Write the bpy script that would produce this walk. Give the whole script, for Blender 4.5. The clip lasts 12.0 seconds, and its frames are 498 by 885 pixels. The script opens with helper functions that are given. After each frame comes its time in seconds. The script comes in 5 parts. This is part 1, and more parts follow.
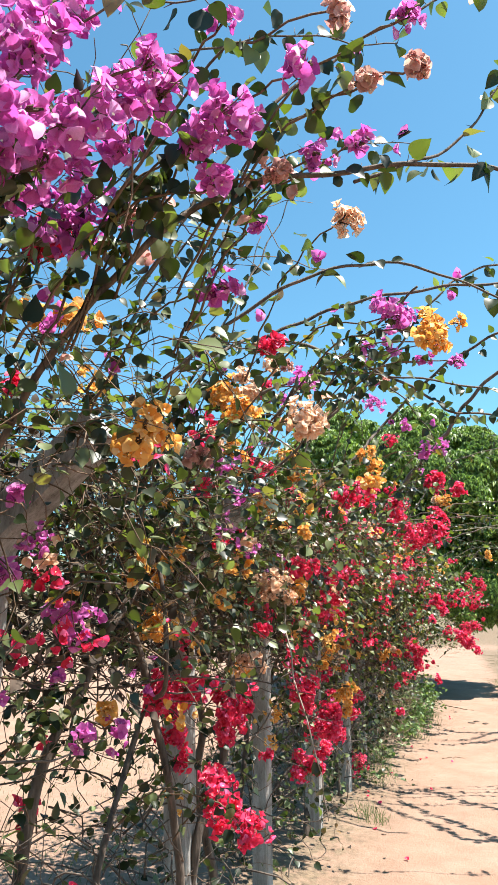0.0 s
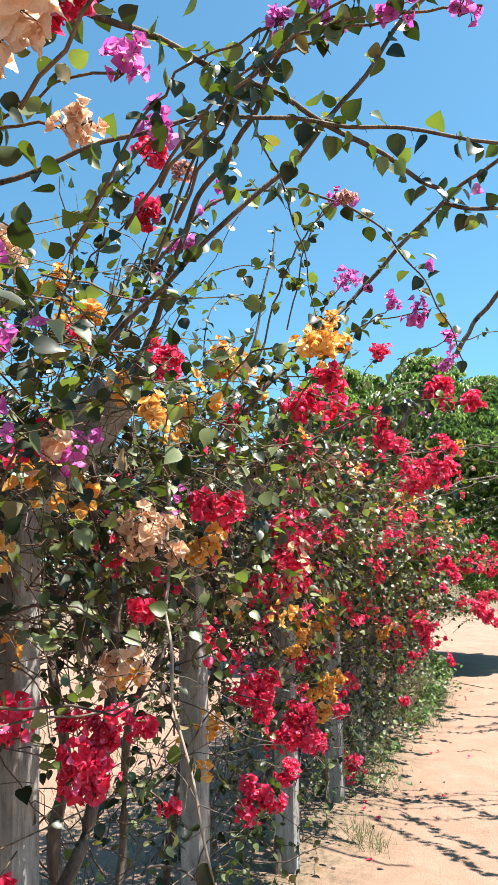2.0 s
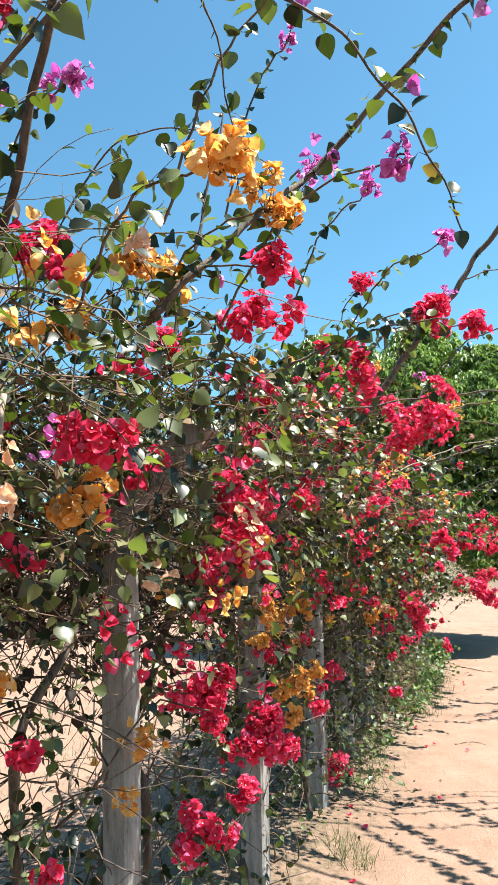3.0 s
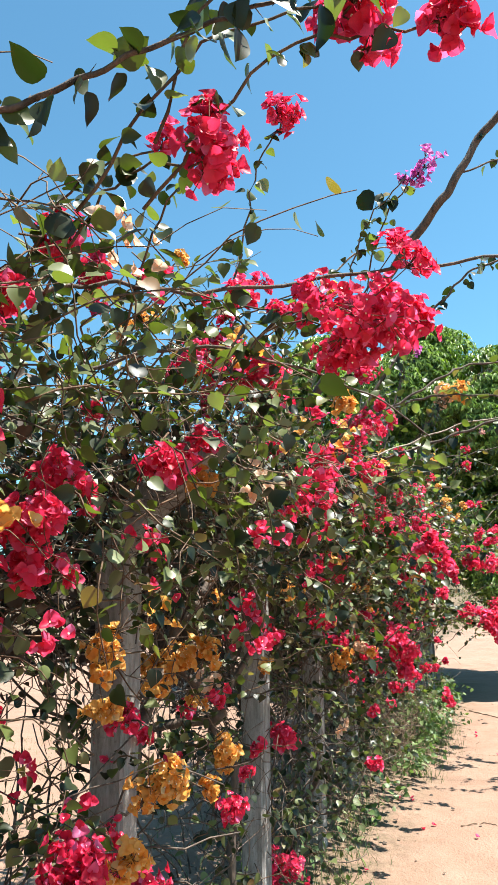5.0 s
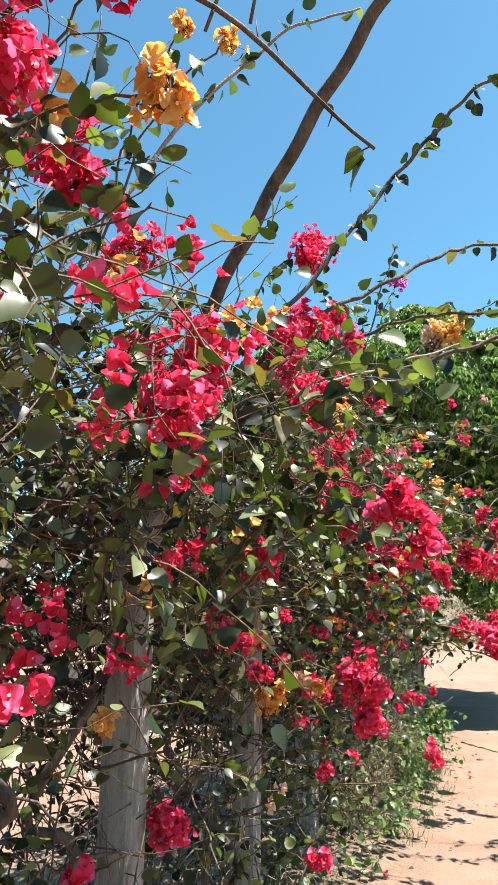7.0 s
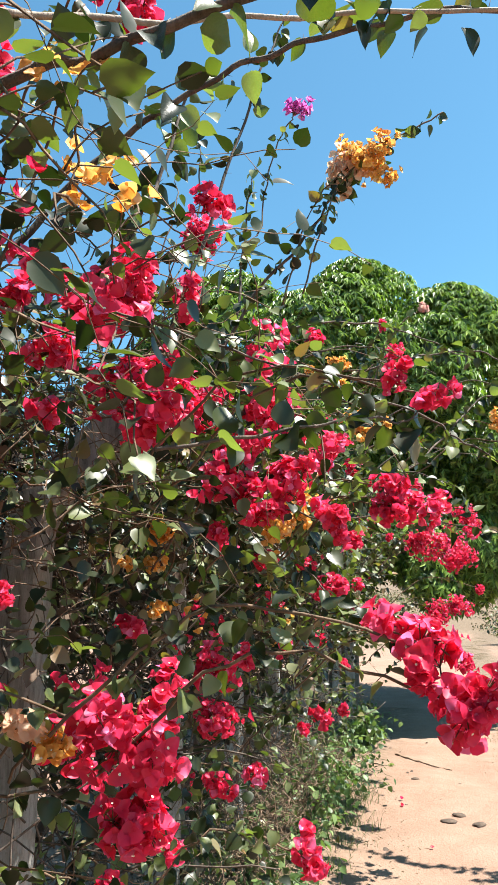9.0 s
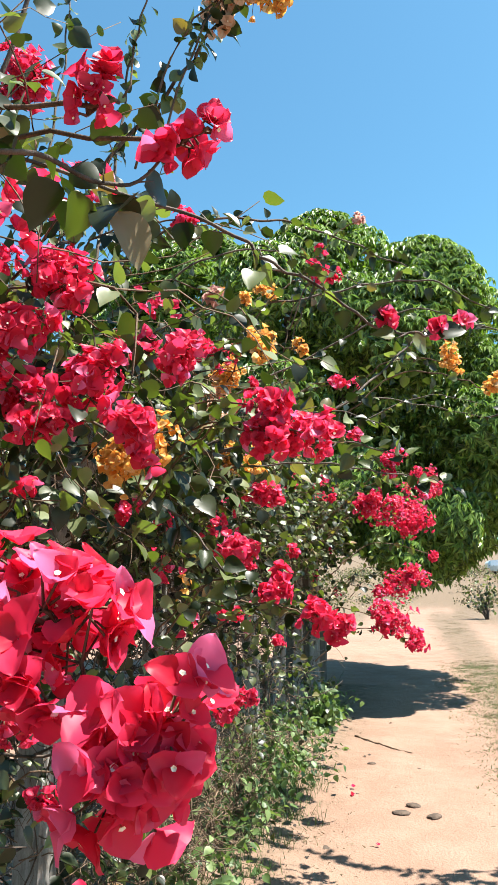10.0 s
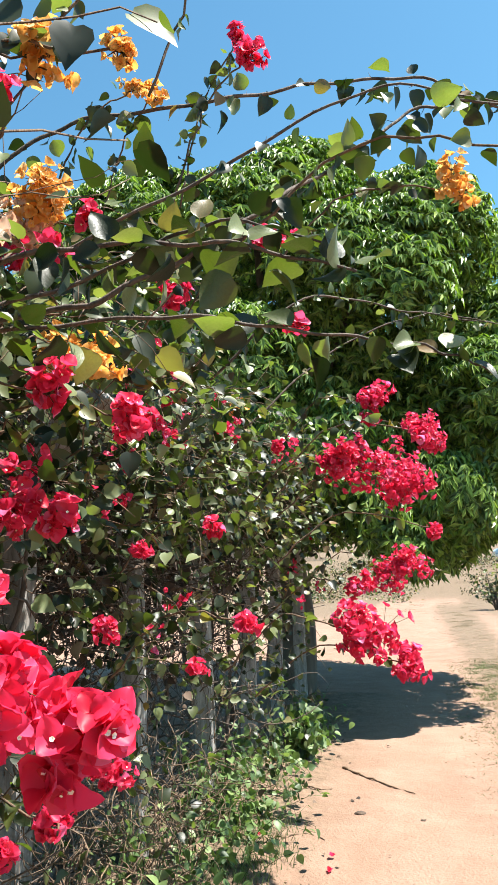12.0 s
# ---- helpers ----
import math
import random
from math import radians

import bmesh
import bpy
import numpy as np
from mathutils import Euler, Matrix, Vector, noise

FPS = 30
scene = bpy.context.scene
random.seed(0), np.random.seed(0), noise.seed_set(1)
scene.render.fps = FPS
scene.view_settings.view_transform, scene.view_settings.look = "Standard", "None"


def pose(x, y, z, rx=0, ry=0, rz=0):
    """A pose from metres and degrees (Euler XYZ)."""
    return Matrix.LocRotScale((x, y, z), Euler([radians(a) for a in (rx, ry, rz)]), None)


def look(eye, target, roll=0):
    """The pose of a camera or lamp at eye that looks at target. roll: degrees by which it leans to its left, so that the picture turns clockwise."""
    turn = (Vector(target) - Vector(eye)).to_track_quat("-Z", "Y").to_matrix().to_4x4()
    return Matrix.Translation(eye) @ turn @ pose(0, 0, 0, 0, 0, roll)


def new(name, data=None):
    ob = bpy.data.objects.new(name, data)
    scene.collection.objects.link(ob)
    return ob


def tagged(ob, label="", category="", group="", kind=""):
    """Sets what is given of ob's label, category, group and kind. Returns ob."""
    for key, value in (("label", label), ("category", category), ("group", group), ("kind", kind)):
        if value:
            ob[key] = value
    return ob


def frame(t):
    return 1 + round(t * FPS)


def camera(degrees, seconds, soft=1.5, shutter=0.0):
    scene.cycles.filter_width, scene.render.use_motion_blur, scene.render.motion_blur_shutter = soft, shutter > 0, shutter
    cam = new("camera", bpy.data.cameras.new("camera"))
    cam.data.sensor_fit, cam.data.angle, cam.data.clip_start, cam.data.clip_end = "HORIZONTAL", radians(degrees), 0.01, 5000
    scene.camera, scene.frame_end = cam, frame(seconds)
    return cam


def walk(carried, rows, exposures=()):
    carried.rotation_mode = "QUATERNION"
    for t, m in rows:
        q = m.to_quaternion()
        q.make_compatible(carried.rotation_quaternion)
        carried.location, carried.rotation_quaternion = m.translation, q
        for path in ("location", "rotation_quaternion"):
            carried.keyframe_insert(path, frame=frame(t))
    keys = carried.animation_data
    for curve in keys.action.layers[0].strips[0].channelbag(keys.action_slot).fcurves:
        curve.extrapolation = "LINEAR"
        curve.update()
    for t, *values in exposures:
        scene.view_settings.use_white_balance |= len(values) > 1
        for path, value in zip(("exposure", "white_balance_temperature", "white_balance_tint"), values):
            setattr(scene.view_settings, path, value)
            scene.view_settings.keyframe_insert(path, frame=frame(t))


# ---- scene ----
cam = camera(37.8, 12.0, soft=0.9)
EXPOSURE = 1.78
METRES, EYE, TILT, LEAN, TURN = 8.0, 1.5, 13.5, 0.0, 18.0
ROWS = [
    (0.0, 0.0, 0.0, 0.0, -0.0, -0.0, 0.0),
    (0.5, 0.01, 0.0394, -0.0082, -0.3, -0.2, 0.57),
    (1.0, 0.0226, 0.0757, -0.0163, 0.33, -0.56, 0.94),
    (1.5, 0.0312, 0.1179, -0.027, 0.8, -0.95, 1.07),
    (2.0, 0.0444, 0.1575, -0.039, 0.92, -1.99, 1.31),
    (2.5, 0.0539, 0.1958, -0.0499, 1.15, -2.73, 1.52),
    (3.0, 0.0649, 0.2352, -0.0597, 0.69, -3.4, 1.77),
    (5.0, 0.1172, 0.393, -0.1016, 1.95, -1.22, 1.58),
    (5.5, 0.1288, 0.4305, -0.1097, 2.5, -0.98, 1.42),
    (6.0, 0.1421, 0.4644, -0.1173, 3.58, -0.67, 1.3),
    (6.5, 0.1477, 0.5044, -0.128, 2.96, -0.55, 0.88),
    (8.5, 0.1894, 0.6605, -0.1705, -1.97, -0.73, -0.11),
    (9.0, 0.2066, 0.7013, -0.1812, -2.11, -1.03, -0.37),
    (9.5, 0.2294, 0.7333, -0.191, -2.79, -2.56, -0.01),
    (10.0, 0.2492, 0.7641, -0.2008, -3.11, -2.78, -0.25),
    (10.5, 0.2654, 0.8001, -0.2094, -3.49, -3.3, -0.69),
    (11.0, 0.2781, 0.8367, -0.2176, -2.53, -3.44, 0.01),
    (11.5, 0.2846, 0.8768, -0.2275, -2.82, -3.26, 0.44),
    (12.0, 0.2994, 0.917, -0.2388, -2.91, -3.23, 1.1),
]
walk(cam, [(t, pose(0, 0, EYE, TILT, LEAN, TURN) @ pose(METRES * x, METRES * y, METRES * z, 90 + pitch, roll, yaw)) for t, x, y, z, yaw, pitch, roll in ROWS],
     exposures=((0.0, EXPOSURE), (12.0, EXPOSURE)))

# ---- light ----
SUN_FROM = Vector((0.46, 0.08, 1.0)).normalized()
world = bpy.data.worlds.new("world")
scene.world = world
world.use_nodes = True
wn = world.node_tree
sky = wn.nodes.new("ShaderNodeTexSky")
sky.sky_type = "NISHITA"
sky.sun_disc = False
sky.sun_elevation = math.asin(SUN_FROM.z)
sky.sun_rotation = math.atan2(SUN_FROM.x, SUN_FROM.y)
sky.air_density, sky.dust_density, sky.ozone_density = 1.0, 0.6, 1.0
gain = wn.nodes.new("ShaderNodeMix")
gain.data_type, gain.blend_type = "RGBA", "MULTIPLY"
gain.inputs[0].default_value, gain.inputs[7].default_value = 1.0, (0.79, 1.34, 1.35, 1)
wn.links.new(sky.outputs[0], gain.inputs[6])
wn.links.new(gain.outputs[2], wn.nodes["Background"].inputs[0])
wn.nodes["Background"].inputs[1].default_value = 0.051
sun = new("sun", bpy.data.lights.new("sun", "SUN"))
sun.data.energy, sun.data.angle, sun.data.color = 5.0, radians(0.53), (1.0, 0.955, 0.88)
sun.matrix_world = look(SUN_FROM * 40, (0, 0, 0))


# ---- materials ----
def shader(name, rough=0.7):
    m = bpy.data.materials.new(name)
    m.use_nodes = True
    nt = m.node_tree
    b = nt.nodes["Principled BSDF"]
    b.inputs["Roughness"].default_value = rough
    return m, nt, b


def ramp(nt, fac, stops):
    r = nt.nodes.new("ShaderNodeValToRGB")
    el = r.color_ramp.elements
    while len(el) < len(stops):
        el.new(0.5)
    for e, (p, c) in zip(el, stops):
        e.position, e.color = p, (*c, 1)
    nt.links.new(fac, r.inputs[0])
    return r.outputs[0]


def noise_tex(nt, scale, detail=4.0, stretch=None, rough=0.6):
    co = nt.nodes.new("ShaderNodeTexCoord").outputs["Object"]
    if stretch:
        mp = nt.nodes.new("ShaderNodeMapping")
        mp.inputs["Scale"].default_value = stretch
        nt.links.new(co, mp.inputs[0])
        co = mp.outputs[0]
    n = nt.nodes.new("ShaderNodeTexNoise")
    n.inputs["Scale"].default_value, n.inputs["Detail"].default_value, n.inputs["Roughness"].default_value = scale, detail, rough
    nt.links.new(co, n.inputs["Vector"])
    return n.outputs["Fac"]


def mix(nt, fac, a, b, kind="MIX"):
    n = nt.nodes.new("ShaderNodeMix")
    n.data_type, n.blend_type = "RGBA", kind
    for sock, v in ((n.inputs[0], fac), (n.inputs[6], a), (n.inputs[7], b)):
        if isinstance(v, bpy.types.NodeSocket):
            nt.links.new(v, sock)
        else:
            sock.default_value = v if isinstance(v, float) else (*v, 1)
    return n.outputs[2]


def bump(nt, b, height, strength, distance):
    n = nt.nodes.new("ShaderNodeBump")
    n.inputs["Strength"].default_value, n.inputs["Distance"].default_value = strength, distance
    nt.links.new(height, n.inputs["Height"])
    nt.links.new(n.outputs[0], b.inputs["Normal"])


def thin_leaf(name, stops, rough, through_light, tint, spec=0.5, veins=60.0):
    """A thin leaf or bract: each one its own shade, and light shining through."""
    m, nt, b = shader(name, rough)
    g = nt.nodes.new("ShaderNodeNewGeometry").outputs["Random Per Island"]
    oi = nt.nodes.new("ShaderNodeObjectInfo").outputs["Random"]
    add_ = nt.nodes.new("ShaderNodeMath")
    add_.operation = "ADD"
    frac = nt.nodes.new("ShaderNodeMath")
    frac.operation = "FRACT"
    nt.links.new(g, add_.inputs[0])
    nt.links.new(oi, add_.inputs[1])
    nt.links.new(add_.outputs[0], frac.inputs[0])
    col = ramp(nt, frac.outputs[0], stops)
    n = noise_tex(nt, veins, 3.0)
    col = mix(nt, n, col, mix(nt, 1.0, col, (0.6, 0.6, 0.6), "MULTIPLY"))
    nt.links.new(col, b.inputs["Base Color"])
    b.inputs["Specular IOR Level"].default_value = spec
    bump(nt, b, n, 0.16, 0.004)
    tr = nt.nodes.new("ShaderNodeBsdfTranslucent")
    nt.links.new(mix(nt, 1.0, col, tint, "MULTIPLY"), tr.inputs[0])
    ms = nt.nodes.new("ShaderNodeMixShader")
    ms.inputs[0].default_value = through_light
    nt.links.new(b.outputs[0], ms.inputs[1])
    nt.links.new(tr.outputs[0], ms.inputs[2])
    nt.links.new(ms.outputs[0], nt.nodes["Material Output"].inputs[0])
    return m


def bract(name, dark, mid, light):
    return thin_leaf(name, ((0.0, dark), (0.45, mid), (0.8, mid), (1.0, light)), 0.48, 0.55, (1.0, 1.0, 1.0), 0.4, 9.0)


M_MAGENTA = bract("magenta_bract", (0.55, 0.06, 0.38), (0.78, 0.20, 0.60), (0.90, 0.48, 0.80))
M_CRIMSON = bract("crimson_bract", (0.72, 0.014, 0.050), (0.94, 0.052, 0.150), (0.96, 0.24, 0.50))
M_ORANGE = bract("orange_bract", (0.90, 0.33, 0.04), (0.97, 0.55, 0.14), (0.97, 0.76, 0.42))
M_PEACH = bract("peach_bract", (0.92, 0.50, 0.28), (0.96, 0.69, 0.50), (0.96, 0.83, 0.71))
M_FADED = bract("faded_bract", (0.52, 0.22, 0.20), (0.74, 0.42, 0.36), (0.84, 0.64, 0.50))
# near-black and pale tones, dealt out at random, stand in for shaded and sunlit leaves
M_LEAF = thin_leaf("bougainvillea_leaf", ((0.0, (0.008, 0.016, 0.006)), (0.45, (0.030, 0.042, 0.014)), (0.7, (0.105, 0.132, 0.038)), (0.94, (0.21, 0.245, 0.125)), (1.0, (0.22, 0.13, 0.06))), 0.42, 0.27, (1.6, 2.0, 0.45), 0.45, 14.0)
M_MANGO = thin_leaf("mango_leaf", ((0.0, (0.034, 0.072, 0.016)), (0.6, (0.165, 0.275, 0.050)), (1.0, (0.34, 0.45, 0.10))), 0.4, 0.24, (1.4, 1.7, 0.6), 0.45, 20.0)
# withered brown taken down near black, adding shade to the inside of the hedge
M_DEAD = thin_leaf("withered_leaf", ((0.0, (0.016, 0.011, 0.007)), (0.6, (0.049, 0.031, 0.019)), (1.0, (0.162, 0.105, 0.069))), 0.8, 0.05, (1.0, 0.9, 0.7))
M_GRASS = thin_leaf("green_grass", ((0.0, (0.041, 0.081, 0.018)), (0.6, (0.081, 0.142, 0.036)), (1.0, (0.211, 0.219, 0.089))), 0.6, 0.3, (1.2, 1.4, 0.7))
M_STRAW = thin_leaf("dry_grass", ((0.0, (0.154, 0.113, 0.061)), (0.6, (0.283, 0.227, 0.130)), (1.0, (0.373, 0.316, 0.219))), 0.7, 0.25, (1.0, 1.0, 0.9))
M_WEED = thin_leaf("weed_leaf", ((0.0, (0.045, 0.085, 0.026)), (0.6, (0.125, 0.205, 0.060)), (1.0, (0.24, 0.32, 0.115))), 0.5, 0.3, (1.3, 1.5, 0.7))

M_FLORET, nt, b = shader("cream_floret", 0.6)
b.inputs["Base Color"].default_value = (0.85, 0.8, 0.66, 1)
nt.links.new(ramp(nt, noise_tex(nt, 200), ((0.3, (0.7, 0.62, 0.42)), (0.7, (0.9, 0.88, 0.8)))), b.inputs["Base Color"])


def bark(name, dark, light, scale=22.0, stretch=(1, 1, 0.25), rough=0.85):
    m, nt, b = shader(name, rough)
    n = noise_tex(nt, scale, 6.0, stretch)
    nt.links.new(ramp(nt, n, ((0.3, dark), (0.7, light))), b.inputs["Base Color"])
    bump(nt, b, n, 0.9, 0.014)
    return m


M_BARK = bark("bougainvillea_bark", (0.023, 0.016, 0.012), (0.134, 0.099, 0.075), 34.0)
M_TWIG = bark("twig_bark", (0.049, 0.029, 0.016), (0.162, 0.101, 0.058), 40.0)
M_PALE = bark("pale_stem", (0.178, 0.138, 0.105), (0.373, 0.308, 0.251), 30.0)
M_HAY = bark("dead_stem", (0.073, 0.047, 0.028), (0.243, 0.162, 0.101), 40.0)
M_MBARK = bark("mango_bark", (0.041, 0.034, 0.028), (0.130, 0.105, 0.081), 9.0)

# weathered concrete post: sandy grain, black streaks running down, remains of whitewash
M_POST, nt, b = shader("weathered_concrete", 0.9)
grain = noise_tex(nt, 90.0, 6.0, None, 0.7)
streak = noise_tex(nt, 26.0, 8.0, (1, 1, 0.16), 0.8)
stain = noise_tex(nt, 7.0, 5.0, (1, 1, 0.4))
colour = ramp(nt, streak, ((0.32, (0.055, 0.048, 0.040)), (0.44, (0.22, 0.21, 0.195)), (0.60, (0.36, 0.35, 0.335)), (0.8, (0.50, 0.49, 0.475))))
colour = mix(nt, ramp(nt, stain, ((0.38, (0, 0, 0)), (0.72, (0.9, 0.9, 0.9)))), colour, mix(nt, 1.0, colour, (0.62, 0.59, 0.55), "MULTIPLY"))
nt.links.new(mix(nt, ramp(nt, grain, ((0.32, (0.5, 0.5, 0.5)), (0.45, (0, 0, 0)))), colour, (0.12, 0.10, 0.085)), b.inputs["Base Color"])
bump(nt, b, streak, 0.5, 0.008)

M_WIRE, nt, b = shader("rusty_wire", 0.6)
nt.links.new(ramp(nt, noise_tex(nt, 60), ((0.35, (0.09, 0.05, 0.03)), (0.7, (0.25, 0.2, 0.17)))), b.inputs["Base Color"])
b.inputs["Metallic"].default_value = 0.6

# orange sand with damp and pale drifts, leaf crumbs and small pits
M_SAND, nt, b = shader("orange_sand", 0.95)
big, midn, fine = noise_tex(nt, 0.45, 5.0), noise_tex(nt, 4.0, 6.0), noise_tex(nt, 70.0, 5.0)
c1 = ramp(nt, big, ((0.3, (0.204, 0.119, 0.079)), (0.7, (0.243, 0.149, 0.103))))
c2 = mix(nt, ramp(nt, midn, ((0.42, (0, 0, 0)), (0.72, (0.75, 0.75, 0.75)))), c1, (0.271, 0.180, 0.130))
c3 = mix(nt, ramp(nt, fine, ((0.3, (0.55, 0.55, 0.55)), (0.42, (0, 0, 0)))), c2, (0.154, 0.087, 0.051))
at = nt.nodes.new("ShaderNodeAttribute")
at.attribute_name = "litter"
patch = nt.nodes.new("ShaderNodeMath")
patch.operation = "MULTIPLY"
nt.links.new(at.outputs["Fac"], patch.inputs[0])
nt.links.new(ramp(nt, noise_tex(nt, 9.0, 7.0, None, 0.7), ((0.34, (0.08, 0.08, 0.08)), (0.58, (1, 1, 1)))), patch.inputs[1])
dry = ramp(nt, noise_tex(nt, 30.0, 4.0), ((0.3, (0.073, 0.049, 0.028)), (0.7, (0.182, 0.128, 0.079))))
patch.use_clamp = True
nt.links.new(mix(nt, patch.outputs[0], c3, dry), b.inputs["Base Color"])
hsum = nt.nodes.new("ShaderNodeMath")
hsum.operation = "MULTIPLY_ADD"
hsum.inputs[1].default_value = 0.35
nt.links.new(fine, hsum.inputs[0])
nt.links.new(midn, hsum.inputs[2])
bump(nt, b, hsum.outputs[0], 0.7, 0.05)

M_ROCK, nt, b = shader("dark_dung", 0.95)
n = noise_tex(nt, 18, 6)
nt.links.new(ramp(nt, n, ((0.3, (0.03, 0.02, 0.014)), (0.7, (0.11, 0.075, 0.052)))), b.inputs["Base Color"])
bump(nt, b, n, 0.8, 0.02)
M_FIELD, nt, b = shader("dry_field", 0.95)
nt.links.new(ramp(nt, noise_tex(nt, 0.6, 7.0, (1, 0.4, 1)), ((0.3, (0.146, 0.105, 0.073)), (0.7, (0.300, 0.227, 0.170)))), b.inputs["Base Color"])


# ---- mesh tools ----
R = np.random.RandomState(7)


def unit(v):
    return v / np.maximum(np.linalg.norm(v, axis=-1, keepdims=True), 1e-9)


def solid(name, verts, tris, mats, slots=None, smooth=True):
    """A mesh of triangles from arrays."""
    verts, tris = np.asarray(verts, dtype=np.float32), np.asarray(tris, dtype=np.int32)
    me = bpy.data.meshes.new(name)
    me.vertices.add(len(verts))
    me.vertices.foreach_set("co", verts.ravel())
    me.loops.add(tris.size)
    me.loops.foreach_set("vertex_index", tris.ravel())
    me.polygons.add(len(tris))
    me.polygons.foreach_set("loop_start", np.arange(0, tris.size, 3, dtype=np.int32))
    me.polygons.foreach_set("loop_total", np.full(len(tris), 3, dtype=np.int32))
    for m in mats:
        me.materials.append(m)
    if slots is not None:
        me.polygons.foreach_set("material_index", np.asarray(slots, dtype=np.int32))
    me.polygons.foreach_set("use_smooth", np.full(len(tris), smooth))
    me.update(calc_edges=True)
    return me


def place(shape, pos, ahead, up, size, width=None):
    """Many copies of one small shape as arrays: at pos, pointing ahead, with its face towards up."""
    tv, tf = shape
    pos, size = np.asarray(pos), np.asarray(size)
    a = unit(ahead)
    s = unit(np.cross(up, a))
    u = np.cross(a, s)
    w = size if width is None else width
    v = pos[:, None] + (a[:, None] * tv[None, :, :1]) * size[:, None, None] + (s[:, None] * tv[None, :, 1:2]) * w[:, None, None] + (u[:, None] * tv[None, :, 2:]) * size[:, None, None]
    f = tf[None] + (np.arange(len(pos)) * len(tv))[:, None, None]
    return v.reshape(-1, 3), f.reshape(-1, 3)


def joined(pieces):
    vs, fs, k = [], [], 0
    for v, f in pieces:
        vs.append(v)
        fs.append(f + k)
        k += len(v)
    return np.concatenate(vs), np.concatenate(fs)


def tubes(lines, radii, sides=5):
    """Tubes along N lines of K points: lines (N, K, 3), radii (N, K)."""
    n, k, _ = lines.shape
    d = unit(np.gradient(lines, axis=1))
    ref = np.where(np.abs(d[..., 2:]) > 0.9, np.array((1.0, 0, 0)), np.array((0, 0, 1.0)))
    s = unit(np.cross(ref, d))
    u = np.cross(d, s)
    ang = np.arange(sides) * 2 * math.pi / sides
    ring = s[:, :, None] * np.cos(ang)[None, None, :, None] + u[:, :, None] * np.sin(ang)[None, None, :, None]
    v = (lines[:, :, None] + ring * radii[:, :, None, None]).reshape(-1, 3)
    i = np.arange(k - 1)[:, None] * sides
    j = np.arange(sides)[None]
    j2 = (j + 1) % sides
    quad = np.stack((i + j, i + j2, i + sides + j2, i + sides + j), -1).reshape(-1, 4)
    tri = np.concatenate((quad[:, [0, 1, 2]], quad[:, [0, 2, 3]]))
    cap = np.array([(0, m + 1, m) for m in range(1, sides - 1)] + [((k - 1) * sides, (k - 1) * sides + m, (k - 1) * sides + m + 1) for m in range(1, sides - 1)])
    tri = np.concatenate((tri, cap))
    f = tri[None] + (np.arange(n) * k * sides)[:, None, None]
    return v, f.reshape(-1, 3)


def curve_through(points, steps=8, wobble=0.0):
    """A smooth line through a few points."""
    p = np.array(points, dtype=float)
    p = np.vstack((2 * p[0] - p[1], p, 2 * p[-1] - p[-2]))
    out = []
    for i in range(1, len(p) - 2):
        for t in np.arange(steps) / steps:
            a, b_, c, d = p[i - 1:i + 3]
            out.append(0.5 * (2 * b_ + (c - a) * t + (2 * a - 5 * b_ + 4 * c - d) * t * t + (3 * b_ - a - 3 * c + d) * t ** 3))
    out.append(p[-2])
    out = np.array(out)
    if wobble:
        out[1:-1] += R.normal(0, wobble, (len(out) - 2, 3))
    return out


def part(name, me, parent, label="", kind=""):
    ob = new(name, me)
    ob.parent = parent
    return tagged(ob, label, "", "", kind)


# heart-shaped leaf, folded along its midrib; wavy bract; long narrow leaf; grass blade
RIM = ((-0.05, 0.16, 0.04), (0.08, 0.36, 0.10), (0.32, 0.43, 0.11), (0.58, 0.33, 0.06), (0.80, 0.15, -0.03))
HEART = (np.array([(0, 0, 0), *RIM, (1, 0, -0.14), *((a, -b, c) for a, b, c in reversed(RIM)), (0.28, 0, 0.0), (0.64, 0, -0.03)]),
         np.array([(0, 12, 1), (1, 12, 2), (2, 12, 3), (3, 12, 13), (3, 13, 4), (4, 13, 5), (5, 13, 6), (0, 11, 12), (11, 10, 12), (10, 9, 12), (9, 13, 12), (9, 8, 13), (8, 7, 13), (7, 6, 13)]))


def curved_sheet(stations, half_width, cup, ruffle, curl):
    """A leaf or bract as a bent sheet: width by station, cupped across, ruffled at the rim, curled along."""
    vs, fs = [], []
    across = np.array((-1, -0.5, 0, 0.5, 1.0))
    for i, u in enumerate(stations):
        for v in across:
            w = half_width[i]
            vs.append((u + 0.03 * abs(v) * (u < 0.3), w * v, cup * w * v * v + ruffle * abs(v) * math.sin(9 * u + 2.5 * v) - curl * u * u))
    for i in range(len(stations) - 1):
        for j in range(4):
            k = i * 5 + j
            fs += [(k, k + 5, k + 6), (k, k + 6, k + 1)]
    return np.array(vs), np.array(fs)


BRACT = curved_sheet((0, 0.1, 0.3, 0.52, 0.74, 0.92, 1.02), (0.07, 0.33, 0.49, 0.50, 0.39, 0.18, 0.01), 0.42, 0.065, 0.10)
FINE_LEAF = curved_sheet((0, 0.03, 0.1, 0.22, 0.38, 0.54, 0.7, 0.83, 0.94, 1.04), (0.05, 0.22, 0.36, 0.435, 0.45, 0.41, 0.32, 0.21, 0.09, 0.004), 0.28, 0.02, 0.2)
NARROW = (np.array([(0, 0, 0), (0.45, 0.5, 0.06), (1, 0, -0.14), (0.45, -0.5, 0.06)]), np.array([(0, 2, 1), (0, 3, 2)]))
